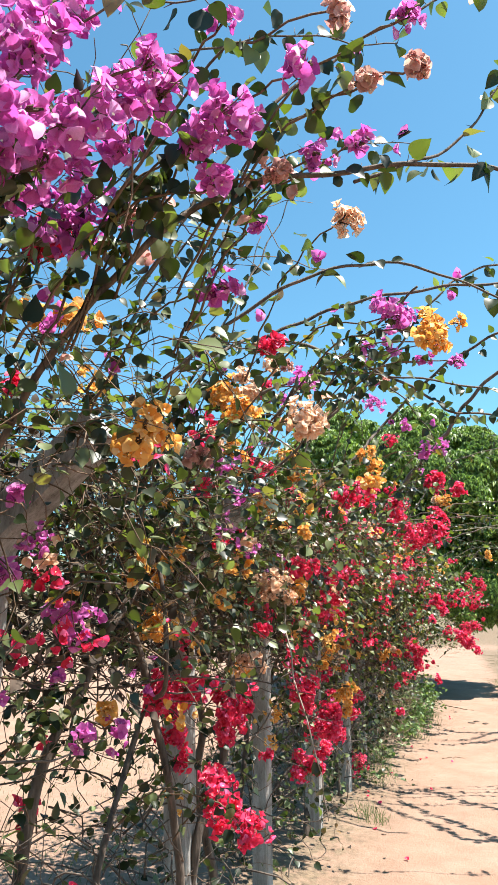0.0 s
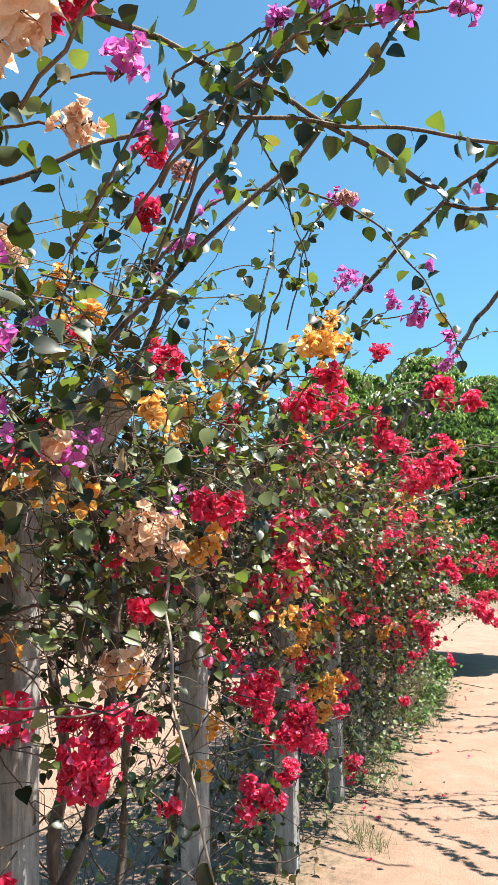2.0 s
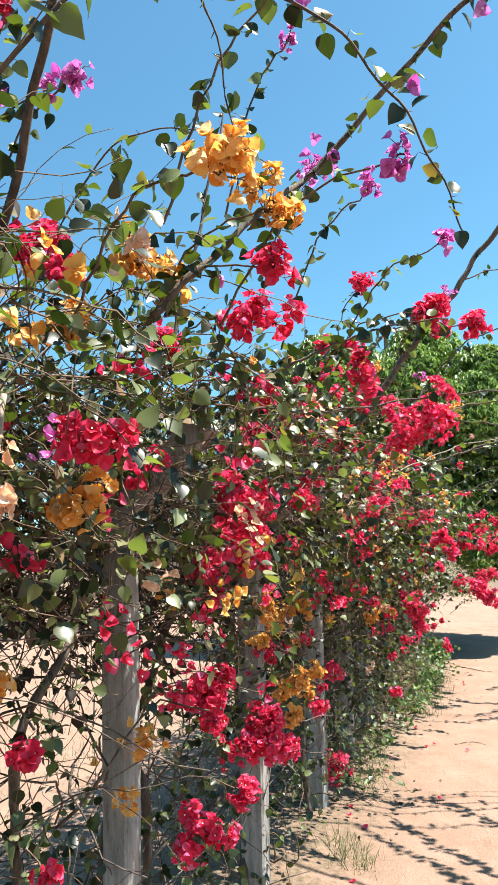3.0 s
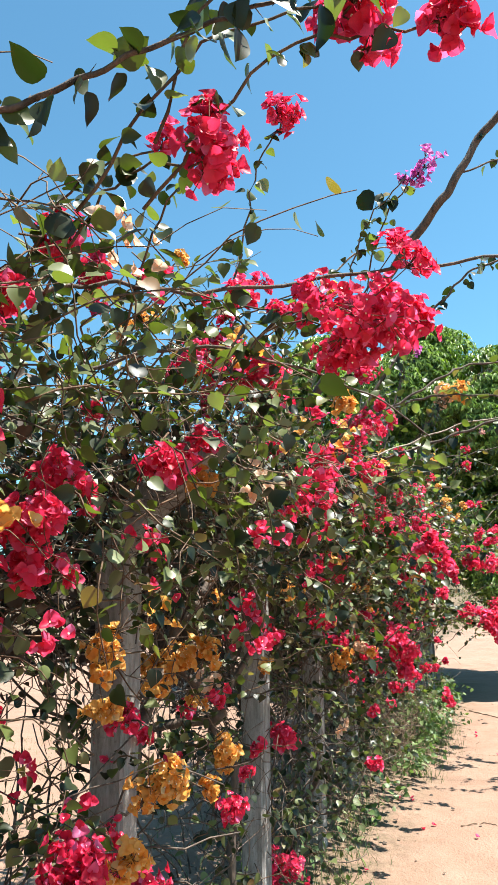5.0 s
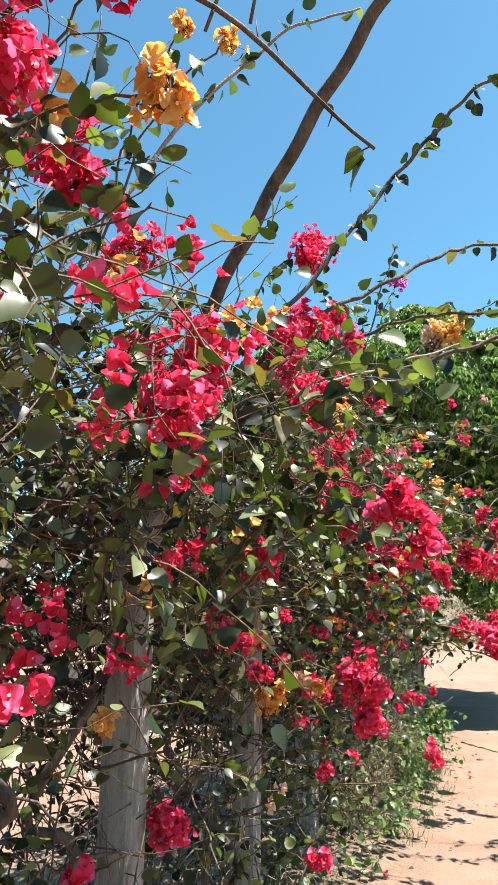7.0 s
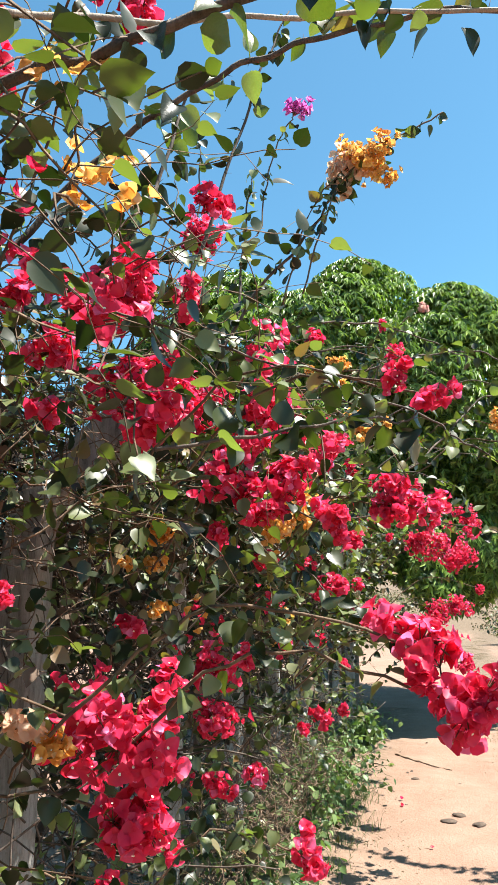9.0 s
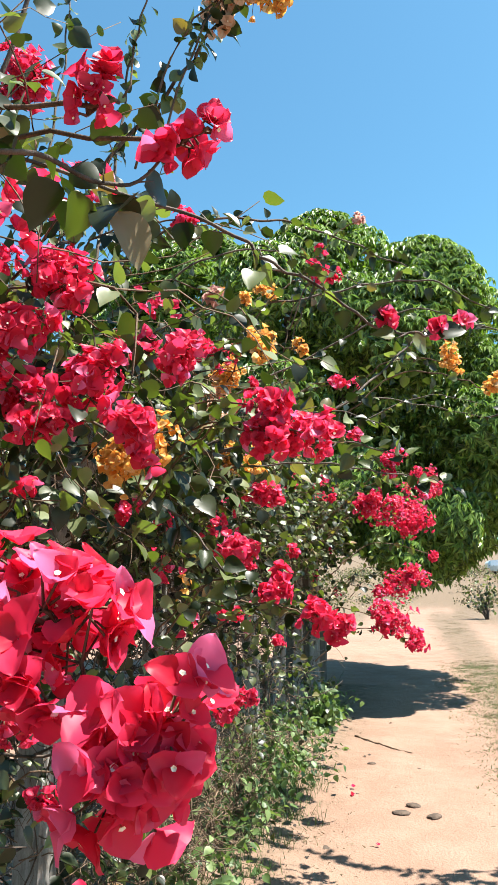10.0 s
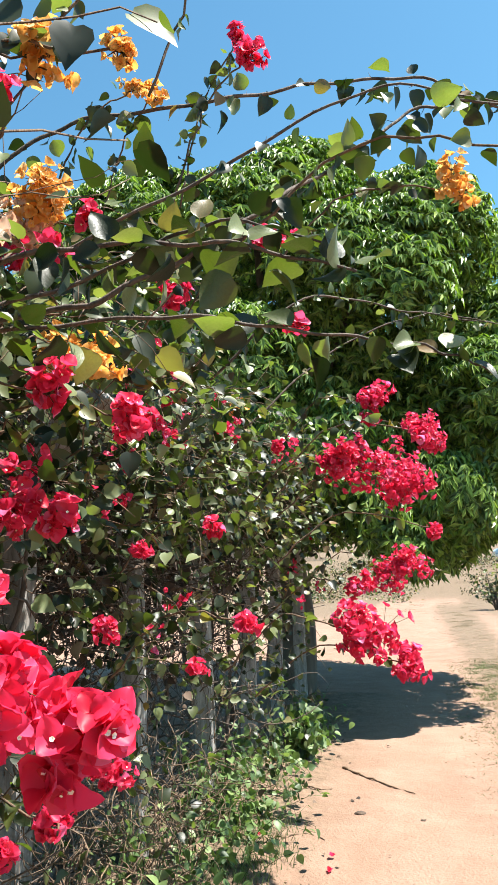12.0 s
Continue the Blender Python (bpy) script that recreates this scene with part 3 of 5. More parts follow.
flower_cluster(-0.43, 6.02, 1.620, 0.036, CRIMSON)
flower_cluster(-0.64, 6.33, 1.95, 0.070, CRIMSON)
flower_cluster(-0.71, 6.42, 2.16, 0.092, CRIMSON)
flower_cluster(-0.73, 6.62, 2.52, 0.093, CRIMSON)
flower_cluster(-1.17, 6.65, 0.84, 0.084, CRIMSON)
flower_cluster(-0.90, 6.65, 1.26, 0.032, CRIMSON)
flower_cluster(-0.83, 6.74, 2.15, 0.069, CRIMSON)
flower_cluster(-1.25, 6.76, 0.26, 0.146, CRIMSON)
flower_cluster(-1.01, 6.78, 1.35, 0.057, CRIMSON)
flower_cluster(-0.69, 6.85, 2.37, 0.052, CRIMSON)
flower_cluster(-0.65, 6.91, 2.31, 0.047, CRIMSON)
flower_cluster(-0.96, 6.93, 1.58, 0.088, CRIMSON)
flower_cluster(-0.87, 6.94, 1.86, 0.035, CRIMSON)
flower_cluster(-0.27, 6.99, 1.35, 0.062, CRIMSON)
flower_cluster(-0.22, 7.00, 1.285, 0.066, CRIMSON)
flower_cluster(-0.83, 6.98, 1.79, 0.051, CRIMSON)
flower_cluster(-0.97, 6.99, 1.15, 0.057, ORANGE)
flower_cluster(-1.10, 7.00, 1.59, 0.037, CRIMSON)
flower_cluster(-0.73, 7.01, 1.24, 0.061, CRIMSON)
flower_cluster(-0.66, 7.01, 1.21, 0.087, CRIMSON)
flower_cluster(-0.66, 7.02, 1.11, 0.068, CRIMSON)
flower_cluster(-1.04, 7.02, 1.66, 0.042, CRIMSON)
flower_cluster(-1.01, 7.05, 1.58, 0.055, CRIMSON)
flower_cluster(-1.02, 7.05, 1.34, 0.030, CRIMSON)
flower_cluster(-0.29, 7.07, 1.72, 0.030, CRIMSON)
flower_cluster(-0.96, 7.09, 1.43, 0.037, CRIMSON)
flower_cluster(-0.88, 7.09, 1.72, 0.037, CRIMSON)
flower_cluster(-0.90, 7.10, 1.21, 0.037, PEACH)
flower_cluster(-0.23, 7.11, 1.71, 0.030, CRIMSON)
flower_cluster(-0.85, 7.12, 1.17, 0.037, ORANGE)
flower_cluster(-0.86, 7.13, 0.65, 0.042, CRIMSON)
flower_cluster(-0.82, 7.14, 1.92, 0.069, CRIMSON)
flower_cluster(-0.78, 7.21, 1.98, 0.089, CRIMSON)
flower_cluster(-0.88, 7.22, 1.16, 0.056, CRIMSON)
flower_cluster(-0.80, 7.24, 1.78, 0.098, CRIMSON)
flower_cluster(-0.72, 7.25, 1.21, 0.070, CRIMSON)
flower_cluster(-0.84, 7.42, 1.89, 0.052, CRIMSON)
flower_cluster(-0.92, 7.46, 0.85, 0.037, CRIMSON)
flower_cluster(-0.80, 7.47, 1.83, 0.067, CRIMSON)
flower_cluster(-0.47, 7.54, 1.57, 0.056, CRIMSON)
flower_cluster(-0.73, 7.56, 1.67, 0.054, CRIMSON)
flower_cluster(-0.67, 7.57, 1.75, 0.061, CRIMSON)
flower_cluster(-0.54, 7.57, 0.92, 0.047, CRIMSON)
flower_cluster(-0.61, 7.58, 1.60, 0.044, CRIMSON)
flower_cluster(-0.66, 7.58, 1.64, 0.054, CRIMSON)
flower_cluster(-0.73, 7.58, 1.56, 0.033, CRIMSON)
flower_cluster(-0.57, 7.61, 1.67, 0.075, CRIMSON)
flower_cluster(-0.63, 7.61, 1.84, 0.073, CRIMSON)
flower_cluster(-0.81, 7.62, 1.88, 0.072, CRIMSON)
flower_cluster(-0.85, 7.66, 2.17, 0.063, CRIMSON)
flower_cluster(-0.85, 7.66, 0.87, 0.035, CRIMSON)
flower_cluster(-0.99, 7.68, 1.35, 0.042, CRIMSON)
flower_cluster(-1.02, 7.71, 1.51, 0.031, ORANGE)
flower_cluster(-0.94, 7.74, 1.59, 0.044, ORANGE)
flower_cluster(-0.98, 7.78, 1.14, 0.040, ORANGE)
flower_cluster(-0.98, 7.80, 1.50, 0.032, ORANGE)
flower_cluster(-0.97, 7.81, 1.39, 0.032, ORANGE)
flower_cluster(-0.89, 7.86, 2.47, 0.082, CRIMSON)
flower_cluster(-0.82, 7.86, 1.12, 0.069, CRIMSON)
flower_cluster(-0.55, 7.93, 1.81, 0.065, CRIMSON)
flower_cluster(-0.85, 7.97, 1.22, 0.067, CRIMSON)
flower_cluster(-0.38, 8.01, 1.655, 0.06, CRIMSON)
flower_cluster(-0.27, 7.99, 1.64, 0.047, CRIMSON)
flower_cluster(-0.39, 8.01, 1.71, 0.06, CRIMSON)
flower_cluster(-0.40, 8.01, 2.73, 0.088, ORANGE)
flower_cluster(-0.46, 8.02, 2.71, 0.088, PEACH)
flower_cluster(-0.69, 8.02, 1.63, 0.092, ORANGE)
flower_cluster(-0.33, 8.04, 1.66, 0.044, CRIMSON)
flower_cluster(-0.60, 8.10, 2.19, 0.034, CRIMSON)
flower_cluster(-0.90, 8.11, 0.90, 0.047, CRIMSON)
flower_cluster(-0.66, 8.22, 3.09, 0.061, MAGENTA)
flower_cluster(-0.83, 8.32, 1.54, 0.037, CRIMSON)
flower_cluster(-0.86, 8.35, 0.88, 0.050, CRIMSON)
flower_cluster(-0.36, 8.38, 1.28, 0.055, CRIMSON)
flower_cluster(-0.91, 8.39, 1.23, 0.040, CRIMSON)
flower_cluster(-0.45, 8.40, 1.34, 0.052, CRIMSON)
flower_cluster(-0.30, 8.40, 1.25, 0.046, CRIMSON)
flower_cluster(-0.51, 8.47, 1.98, 0.053, ORANGE)
flower_cluster(-0.51, 8.58, 1.33, 0.045, CRIMSON)
flower_cluster(-0.69, 8.63, 2.21, 0.037, FADED)
flower_cluster(-0.61, 8.66, 2.21, 0.037, ORANGE)
flower_cluster(-0.64, 8.68, 1.46, 0.056, CRIMSON)
flower_cluster(-0.45, 8.77, 2.07, 0.031, ORANGE)
flower_cluster(-0.58, 8.78, 2.11, 0.050, ORANGE)
flower_cluster(-0.74, 8.79, 2.08, 0.075, CRIMSON)
flower_cluster(-0.73, 8.82, 1.26, 0.030, CRIMSON)
flower_cluster(-1.16, 8.85, 0.97, 0.087, CRIMSON)
flower_cluster(-0.61, 8.87, 1.63, 0.044, CRIMSON)
flower_cluster(-0.78, 8.91, 1.93, 0.050, PEACH)
flower_cluster(-0.41, 8.93, 2.39, 0.052, CRIMSON)
flower_cluster(-0.75, 8.98, 0.94, 0.041, CRIMSON)
flower_cluster(-0.68, 9.01, 0.99, 0.031, CRIMSON)
flower_cluster(0.12, 9.06, 1.98, 0.048, ORANGE)
flower_cluster(-0.80, 9.06, 2.41, 0.032, ORANGE)
flower_cluster(-0.79, 9.06, 1.47, 0.052, CRIMSON)
flower_cluster(-0.70, 9.06, 1.46, 0.048, CRIMSON)
flower_cluster(-0.88, 9.17, 1.99, 0.042, CRIMSON)
flower_cluster(-0.30, 9.17, 2.69, 0.032, FADED)
flower_cluster(-0.82, 9.17, 2.13, 0.084, ORANGE)
flower_cluster(-0.86, 9.20, 2.06, 0.065, PEACH)
flower_cluster(-0.73, 9.21, 2.08, 0.042, CRIMSON)
flower_cluster(-0.66, 9.24, 1.67, 0.052, CRIMSON)
flower_cluster(-0.75, 9.26, 1.80, 0.067, ORANGE)
flower_cluster(-0.83, 9.29, 1.83, 0.067, ORANGE)
flower_cluster(-0.77, 9.49, 2.59, 0.030, ORANGE)
flower_cluster(-0.45, 9.52, 2.63, 0.045, CRIMSON)
flower_cluster(-0.72, 9.52, 2.58, 0.042, ORANGE)
flower_cluster(-0.94, 9.55, 0.83, 0.038, CRIMSON)
flower_cluster(-0.69, 9.60, 2.06, 0.050, CRIMSON)
flower_cluster(-0.53, 9.61, 1.24, 0.036, CRIMSON)
flower_cluster(-0.46, 9.61, 2.19, 0.044, CRIMSON)
flower_cluster(0.02, 9.62, 2.24, 0.063, ORANGE)
flower_cluster(-0.37, 9.63, 2.19, 0.032, CRIMSON)
flower_cluster(-0.52, 9.66, 2.81, 0.036, CRIMSON)
flower_cluster(-0.84, 9.66, 1.74, 0.067, CRIMSON)
flower_cluster(-0.39, 9.66, 1.96, 0.039, CRIMSON)
flower_cluster(-0.90, 9.70, 0.88, 0.059, CRIMSON)
flower_cluster(-0.95, 9.74, 1.23, 0.040, CRIMSON)
flower_cluster(-0.95, 9.96, 1.44, 0.034, CRIMSON)
flower_cluster(-0.74, 10.04, 1.49, 0.041, CRIMSON)
flower_cluster(-0.33, 10.06, 1.19, 0.122, CRIMSON)
flower_cluster(-0.86, 10.19, 1.07, 0.037, CRIMSON)
flower_cluster(-0.21, 10.22, 1.08, 0.072, CRIMSON)
flower_cluster(-0.59, 10.25, 1.77, 0.030, CRIMSON)
flower_cluster(-0.12, 10.32, 1.79, 0.063, CRIMSON)
flower_cluster(-0.12, 10.33, 1.48, 0.037, CRIMSON)
flower_cluster(-0.39, 10.53, 1.30, 0.056, CRIMSON)
flower_cluster(-0.46, 10.68, 1.76, 0.096, CRIMSON)
flower_cluster(-0.23, 10.76, 1.69, 0.124, CRIMSON)
flower_cluster(-0.41, 10.82, 1.77, 0.123, CRIMSON)
flower_cluster(-0.32, 10.86, 2.04, 0.089, CRIMSON)
flower_cluster(-0.24, 10.94, 1.38, 0.087, CRIMSON)
flower_cluster(-0.26, 11.10, 1.75, 0.117, CRIMSON)
flower_cluster(-0.15, 11.29, 1.99, 0.106, CRIMSON)
flower_cluster(-0.28, 11.33, 1.80, 0.133, CRIMSON)
flower_cluster(-0.36, 11.94, 1.35, 0.118, CRIMSON)
flower_cluster(-0.1, 7.315, 1.615, 0.012, CRIMSON)
flower_cluster(-0.05, 7.33, 1.605, 0.012, CRIMSON)
flower_cluster(-0.025, 7.34, 1.612, 0.012, CRIMSON)


# the hedge is thin in front of the posts
POST_GAPS = [(fence_x(py) + 1.05 * max(0.0, z - ph + 0.05), py, z, 0.06 if z < ph else 0.085) for py, _, ph in POSTS if py > 1 for z in (0.3, 0.4, 0.5, 0.6, 0.7, 0.8, 0.9, 1.0, 1.1, 1.2, 1.3, 1.4, 1.5, 1.6, 1.7, 1.78, 1.86)]


def clear_of_sprays(p):
    """Leaves give way in front of the flower sprays, which grow out to the light, and of the posts."""
    keep = np.ones(len(p), bool)
    out = unit(np.array((0.42, -0.88, 0.12)))
    for x, y, z, r in [q[:4] for q in SPRAYS] + POST_GAPS:
        d = p - np.array((x, y, z))
        along = d @ out
        off = np.linalg.norm(d - along[:, None] * out, axis=1)
        keep &= ~((along > -0.02) & (along < 0.42) & (off < r * 1.05))
    return keep


def grow(start, ahead, length, count, droop=0.35, curl=0.25):
    """Twigs as wandering lines: (N, K, 3)."""
    n = len(start)
    step = (length / (count - 1))[:, None]
    p, d = start.copy(), unit(ahead)
    out = [p.copy()]
    for _ in range(count - 1):
        d = unit(d + R.normal(0, curl, (n, 3)) + np.array((0, 0, -droop * 0.2)))
        p = p + d * step
        out.append(p.copy())
    return np.stack(out, 1)


def leaves_along(lines, every=1, size=(0.03, 0.055), skip=0.1, origin=None):
    """Leaves on stalks at the joints of twigs, drooping a little, faces turned up and out."""
    n, k, _ = lines.shape
    p = lines[:, 1::every].reshape(-1, 3)
    d = np.repeat(unit(lines[:, -1] - lines[:, 0])[:, None], lines[:, 1::every].shape[1], 1).reshape(-1, 3)
    sel = R.rand(len(p)) > skip
    if origin is not None:
        sel &= clear_of_sprays(p + origin)
    p, d = p[sel], d[sel]
    out = unit(R.normal(0, 1, p.shape) + d * 0.4 + np.array((0.35, -0.1, -0.35)))
    up = unit(R.normal(0, 0.55, p.shape) + np.array((0.25, -0.1, 0.75)))
    s = R.uniform(*size, len(p))
    return place(HEART, p + out * s[:, None] * 0.25, out, up, s)


def shrub(y):
    x = fence_x(y) - 0.1
    root = new("bougainvillea")
    root.location = (x, y, on_ground(x, y) - 0.02)
    bpy.context.view_layer.update()
    tagged(root, "sprawling bougainvillea with crimson, orange and pink bracts on the fence" if y > 2 else "sprawling bougainvillea with magenta and orange bracts on the fence", "bougainvillea", "bougainvilleas along the fence")
    SHRUBS.append((y, root))
    o = np.array(root.location)
    # crooked trunks that fork upwards
    for _ in range(2 if y < 5 else 3):
        b0 = np.array((R.uniform(-0.15, 0.12), R.uniform(-0.45, 0.45), 0))
        lean = np.array((R.uniform(-0.1, 0.3), R.uniform(-0.5, 0.5), 0))
        pts = [b0 + lean * t ** 1.4 + np.array((0, 0, t * 1.9)) + (R.normal(0, 0.085, 3) if t else 0) for t in np.linspace(0, 1, 7)]
        ln = curve_through(pts, 6)
        r0 = R.uniform(0.012, 0.027) * (0.7 if y < 3 else 1.0)
        v, f = tubes(ln[None], np.linspace(r0, r0 * 0.4, len(ln))[None] * R.uniform(0.9, 1.12, (1, len(ln))), 7)
        part("trunk", solid("trunk", v, f, [M_BARK]), root)
    # bare crooked stems low down
    n = 90 if y < 7 else 220
    st = np.column_stack((R.uniform(-0.35, 0.2, n), R.uniform(-0.75, 0.75, n), R.uniform(0.05, 1.3, n)))
    ln = grow(st, np.column_stack((R.normal(0.1, 0.4, n), R.normal(0, 0.8, n), R.normal(0.55, 0.5, n))), R.uniform(0.3, 0.8, n), 9, 0.1, 0.3)
    v, f = tubes(ln, np.linspace(1, 0.4, 9)[None] * R.uniform(0.0016, 0.0056, (n, 1)), 4)
    part("stem_tangle", solid("stem_tangle", v, f, [M_BARK]), root, "tangled bare brown stems", "stuff")
    # leafy twigs filling the hedge
    n = 660 if y < 8 else 470
    z = np.clip(R.normal(1.74, 0.23, n), 0.3, 2.02 + 0.1 * R.rand(n))
    low = R.rand(n) < (0.22 if 6.5 < y < 9 else 0.12)
    z[low] = R.uniform(0.15, 1.2, low.sum())
    yy = R.uniform(-0.75, 0.75, n)
    front = np.array([hedge_front(y + a, c) for a, c in zip(yy, z)])
    back = -1.75 + 0.3 * np.clip(1.2 - z, 0, 1)
    depth = R.beta(1.3, 1.0, n)
    xs = back + (front - 0.12 - back) * depth
    st = np.column_stack((xs - x, yy, z))
    ln = grow(st, np.column_stack((R.normal(0.35, 0.6, n), R.normal(0, 0.7, n), R.normal(0.25, 0.5, n))), R.uniform(0.18, 0.5, n), 9, 0.5, 0.3)
    v, f = tubes(ln, np.linspace(1, 0.45, 9)[None] * R.uniform(0.0012, 0.003, (n, 1)), 3)
    part("twigwork", solid("twigwork", v, f, [M_TWIG]), root, "thin thorny twigs", "stuff")
    v, f = leaves_along(ln, 1, (0.02, 0.046) if y < 8 else (0.028, 0.062), float(np.interp(y, (1, 3, 6), (0.42, 0.3, 0.15))), o)
    part("foliage", solid("foliage", v, f, [M_LEAF]), root, "small heart-shaped dark green leaves", "stuff")
    # dead wood and withered leaves in the hedge's heart, coloured dark to deepen its shade
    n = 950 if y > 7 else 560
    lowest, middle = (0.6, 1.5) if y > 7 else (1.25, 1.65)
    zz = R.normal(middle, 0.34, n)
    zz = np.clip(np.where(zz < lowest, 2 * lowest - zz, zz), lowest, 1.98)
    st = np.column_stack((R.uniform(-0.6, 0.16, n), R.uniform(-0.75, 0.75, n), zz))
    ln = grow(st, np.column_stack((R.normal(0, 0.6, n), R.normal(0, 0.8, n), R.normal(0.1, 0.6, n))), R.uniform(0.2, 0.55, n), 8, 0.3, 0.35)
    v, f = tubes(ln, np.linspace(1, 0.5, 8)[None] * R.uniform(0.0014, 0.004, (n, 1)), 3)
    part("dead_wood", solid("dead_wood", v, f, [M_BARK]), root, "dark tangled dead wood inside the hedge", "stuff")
    part("withered_leaves", solid("withered_leaves", *leaves_along(ln, 1, (0.02, 0.05), 0.35, o), [M_DEAD]), root, "withered leaves caught in the twigs, coloured dark to deepen the hedge's shade", "stuff")


for sy in SHRUB_Y:
    shrub(sy)

# the first shrub grows higher, with thin leafy shoots
n = 85
st = np.column_stack((R.uniform(-1.1, -0.45, n), R.uniform(0.75, 1.7, n), R.uniform(1.9, 2.55, n)))
ln = grow(st - np.array(SHRUBS[0][1].location), np.column_stack((R.normal(0.2, 0.6, n), R.normal(0, 0.6, n), R.normal(0.2, 0.5, n))), R.uniform(0.15, 0.4, n), 7, 0.4, 0.3)
part("twigwork", solid("twigwork", *tubes(ln, np.linspace(1, 0.5, 7)[None] * R.uniform(0.0012, 0.0026, (n, 1)), 3), [M_TWIG]), SHRUBS[0][1], "thin thorny twigs", "stuff")
part("foliage", solid("foliage", *leaves_along(ln, 2, (0.025, 0.05), 0.1, np.array(SHRUBS[0][1].location)), [M_LEAF]), SHRUBS[0][1], "small heart-shaped dark green leaves", "stuff")


def nearest(y):
    return min(SHRUBS, key=lambda s: abs(s[0] - y))[1]


def flowers_mesh(pos, face, size, material):
    """Flowers of three papery bracts round cream florets."""
    n = len(pos)
    face = unit(face)
    side = unit(np.cross(face, unit(R.normal(0, 1, (n, 3)))))
    third = np.cross(face, side)
    pieces = []
    spin = R.uniform(0, 6.28, n)
    for k in range(3):
        a = (spin + k * 2.094 + R.normal(0, 0.12, n))[:, None]
        radial = side * np.cos(a) + third * np.sin(a)
        open_ = R.uniform(0.45, 1.0, n)[:, None]
        ahead = radial * open_ + face * (1 - 0.6 * open_)
        up = face * open_ - radial * (1 - 0.6 * open_)
        pieces.append(place(BRACT, pos, ahead, up, size * R.uniform(0.85, 1.12, n), size * R.uniform(0.85, 1.15, n)))
    nb = sum(len(f) for _, f in pieces)
    some = R.rand(n) < 0.45
    if n == 1:
        some[:] = R.rand() < 0.4
    pieces.append(place(FLORET, pos[some], face[some] + R.normal(0, 0.2, (some.sum(), 3)), R.normal(0, 1, (some.sum(), 3)), size[some] * 0.42))
    v, f = joined(pieces)
    return solid("flower", v, f, [material, M_FLORET], np.concatenate((np.zeros(nb), np.ones(len(f) - nb))))


FLOWERS, PICKED = {}, {}


def one_flower(kind):
    """One of a few flower shapes in a colour, facing up."""
    if kind[1] not in FLOWERS:
        FLOWERS[kind[1]] = [flowers_mesh(np.zeros((1, 3)), np.array([(0, 0, 1.0)]), np.ones(1), kind[0]) for _ in range(9)]
    return FLOWERS[kind[1]][R.randint(9)]


def flower_spray(x, y, z, r, kind):
    """A spray of bracts: uneven lobes of flowers round a few stalks."""
    root = nearest(y)
    base = 0.020 if kind is ORANGE else 0.0225
    base = base if r > 0.035 else base * (0.75 if r > 0.02 else 0.5)
    r *= 1.05
    n = int(np.clip((4.2 if kind is MAGENTA else 7.5) * (r / base) ** 2, 3 if r < 0.02 else 9, 190))
    axis = unit(np.array((R.normal(0, 0.7), R.normal(0, 0.7), R.normal(-0.1, 0.5))))
    lobes = np.vstack(([(0, 0, 0)], R.normal(0, 0.34, (6, 3)) + R.normal(0, 0.34, (6, 1)) * axis))
    which = R.randint(0, 7, n)
    d = unit(R.normal(0, 1, (n, 3)))
    p = (lobes[which] + d * (0.5 * R.rand(n) ** 0.55 * np.where(R.rand(n) < 0.14, 1.45, 1.0))[:, None]) * max(r - base * 0.55, base * 0.4)
    far = np.linalg.norm(p, axis=1, keepdims=True)
    p = p * np.minimum(1.0, 1.15 * r / np.maximum(far, 1e-6))
    face = unit(d * 0.6 + unit(p) * 0.6 + np.array((0.2, -0.4, 0.3)) + R.normal(0, 0.2, (n, 3)))
    size = base * R.uniform(0.5, 1.12, n)
    end = np.array((-0.35, 0.2, -0.2)) * r
    mid = lobes[which] * max(r - base * 0.55, base * 0.4) * 0.8
    v, f = tubes(np.stack((np.broadcast_to(end, p.shape), mid, p), 1), np.tile((0.0016, 0.0012, 0.0008), (n, 1)), 3)
    mats = [M_TWIG, M_LEAF]
    slots = np.zeros(len(f))
    reach = max(x - float(hedge_front(y, z)), z - 2.15)
    if reach > -0.12 and r > 0.02:
        back = np.array((min(-0.75, x - 0.35) - x, R.uniform(-0.12, 0.25), min(z - 0.12, 1.95) - z))
        back = back * min(1.0, 0.5 / np.linalg.norm(back))
        ln = curve_through([back, back * 0.55 + np.array((0, 0, 0.05 + 0.12 * np.linalg.norm(back))), end * 0.3, (0, 0, 0)], 7, 0.004)
        sv, sf = tubes(ln[None], np.linspace(0.003, 0.0015, len(ln))[None], 5)
        q = np.repeat(ln[3:12], 2, 0) + R.normal(0, 0.012, (2 * len(ln[3:12]), 3))
        out = unit(R.normal(0, 0.8, q.shape) + np.array((0.1, 0, -0.4)))
        lv, lf = place(FINE_LEAF, q, out, unit(R.normal(0, 0.6, q.shape) + np.array((0.2, -0.3, 0.6))), R.uniform(0.022, 0.042, len(q)))
        k0 = len(f) + len(sf)
        v, f = joined(((v, f), (sv, sf), (lv, lf)))
        slots = np.concatenate((np.zeros(k0), np.ones(len(lf))))
    picked = abs(z - 1.6) < 1.1 and x > -1.35 and y < 11 and PICKED.get(root, 0) + n <= 560
    if picked:
        PICKED[root] = PICKED.get(root, 0) + n
        ob = part("flower_spray", solid("flower_spray", v, f, mats, slots), root, "spray of papery " + kind[1] + " bracts")
        for q, fc, s_ in zip(p, face, size):
            fl = new("flower", one_flower(kind))
            fl.parent = ob
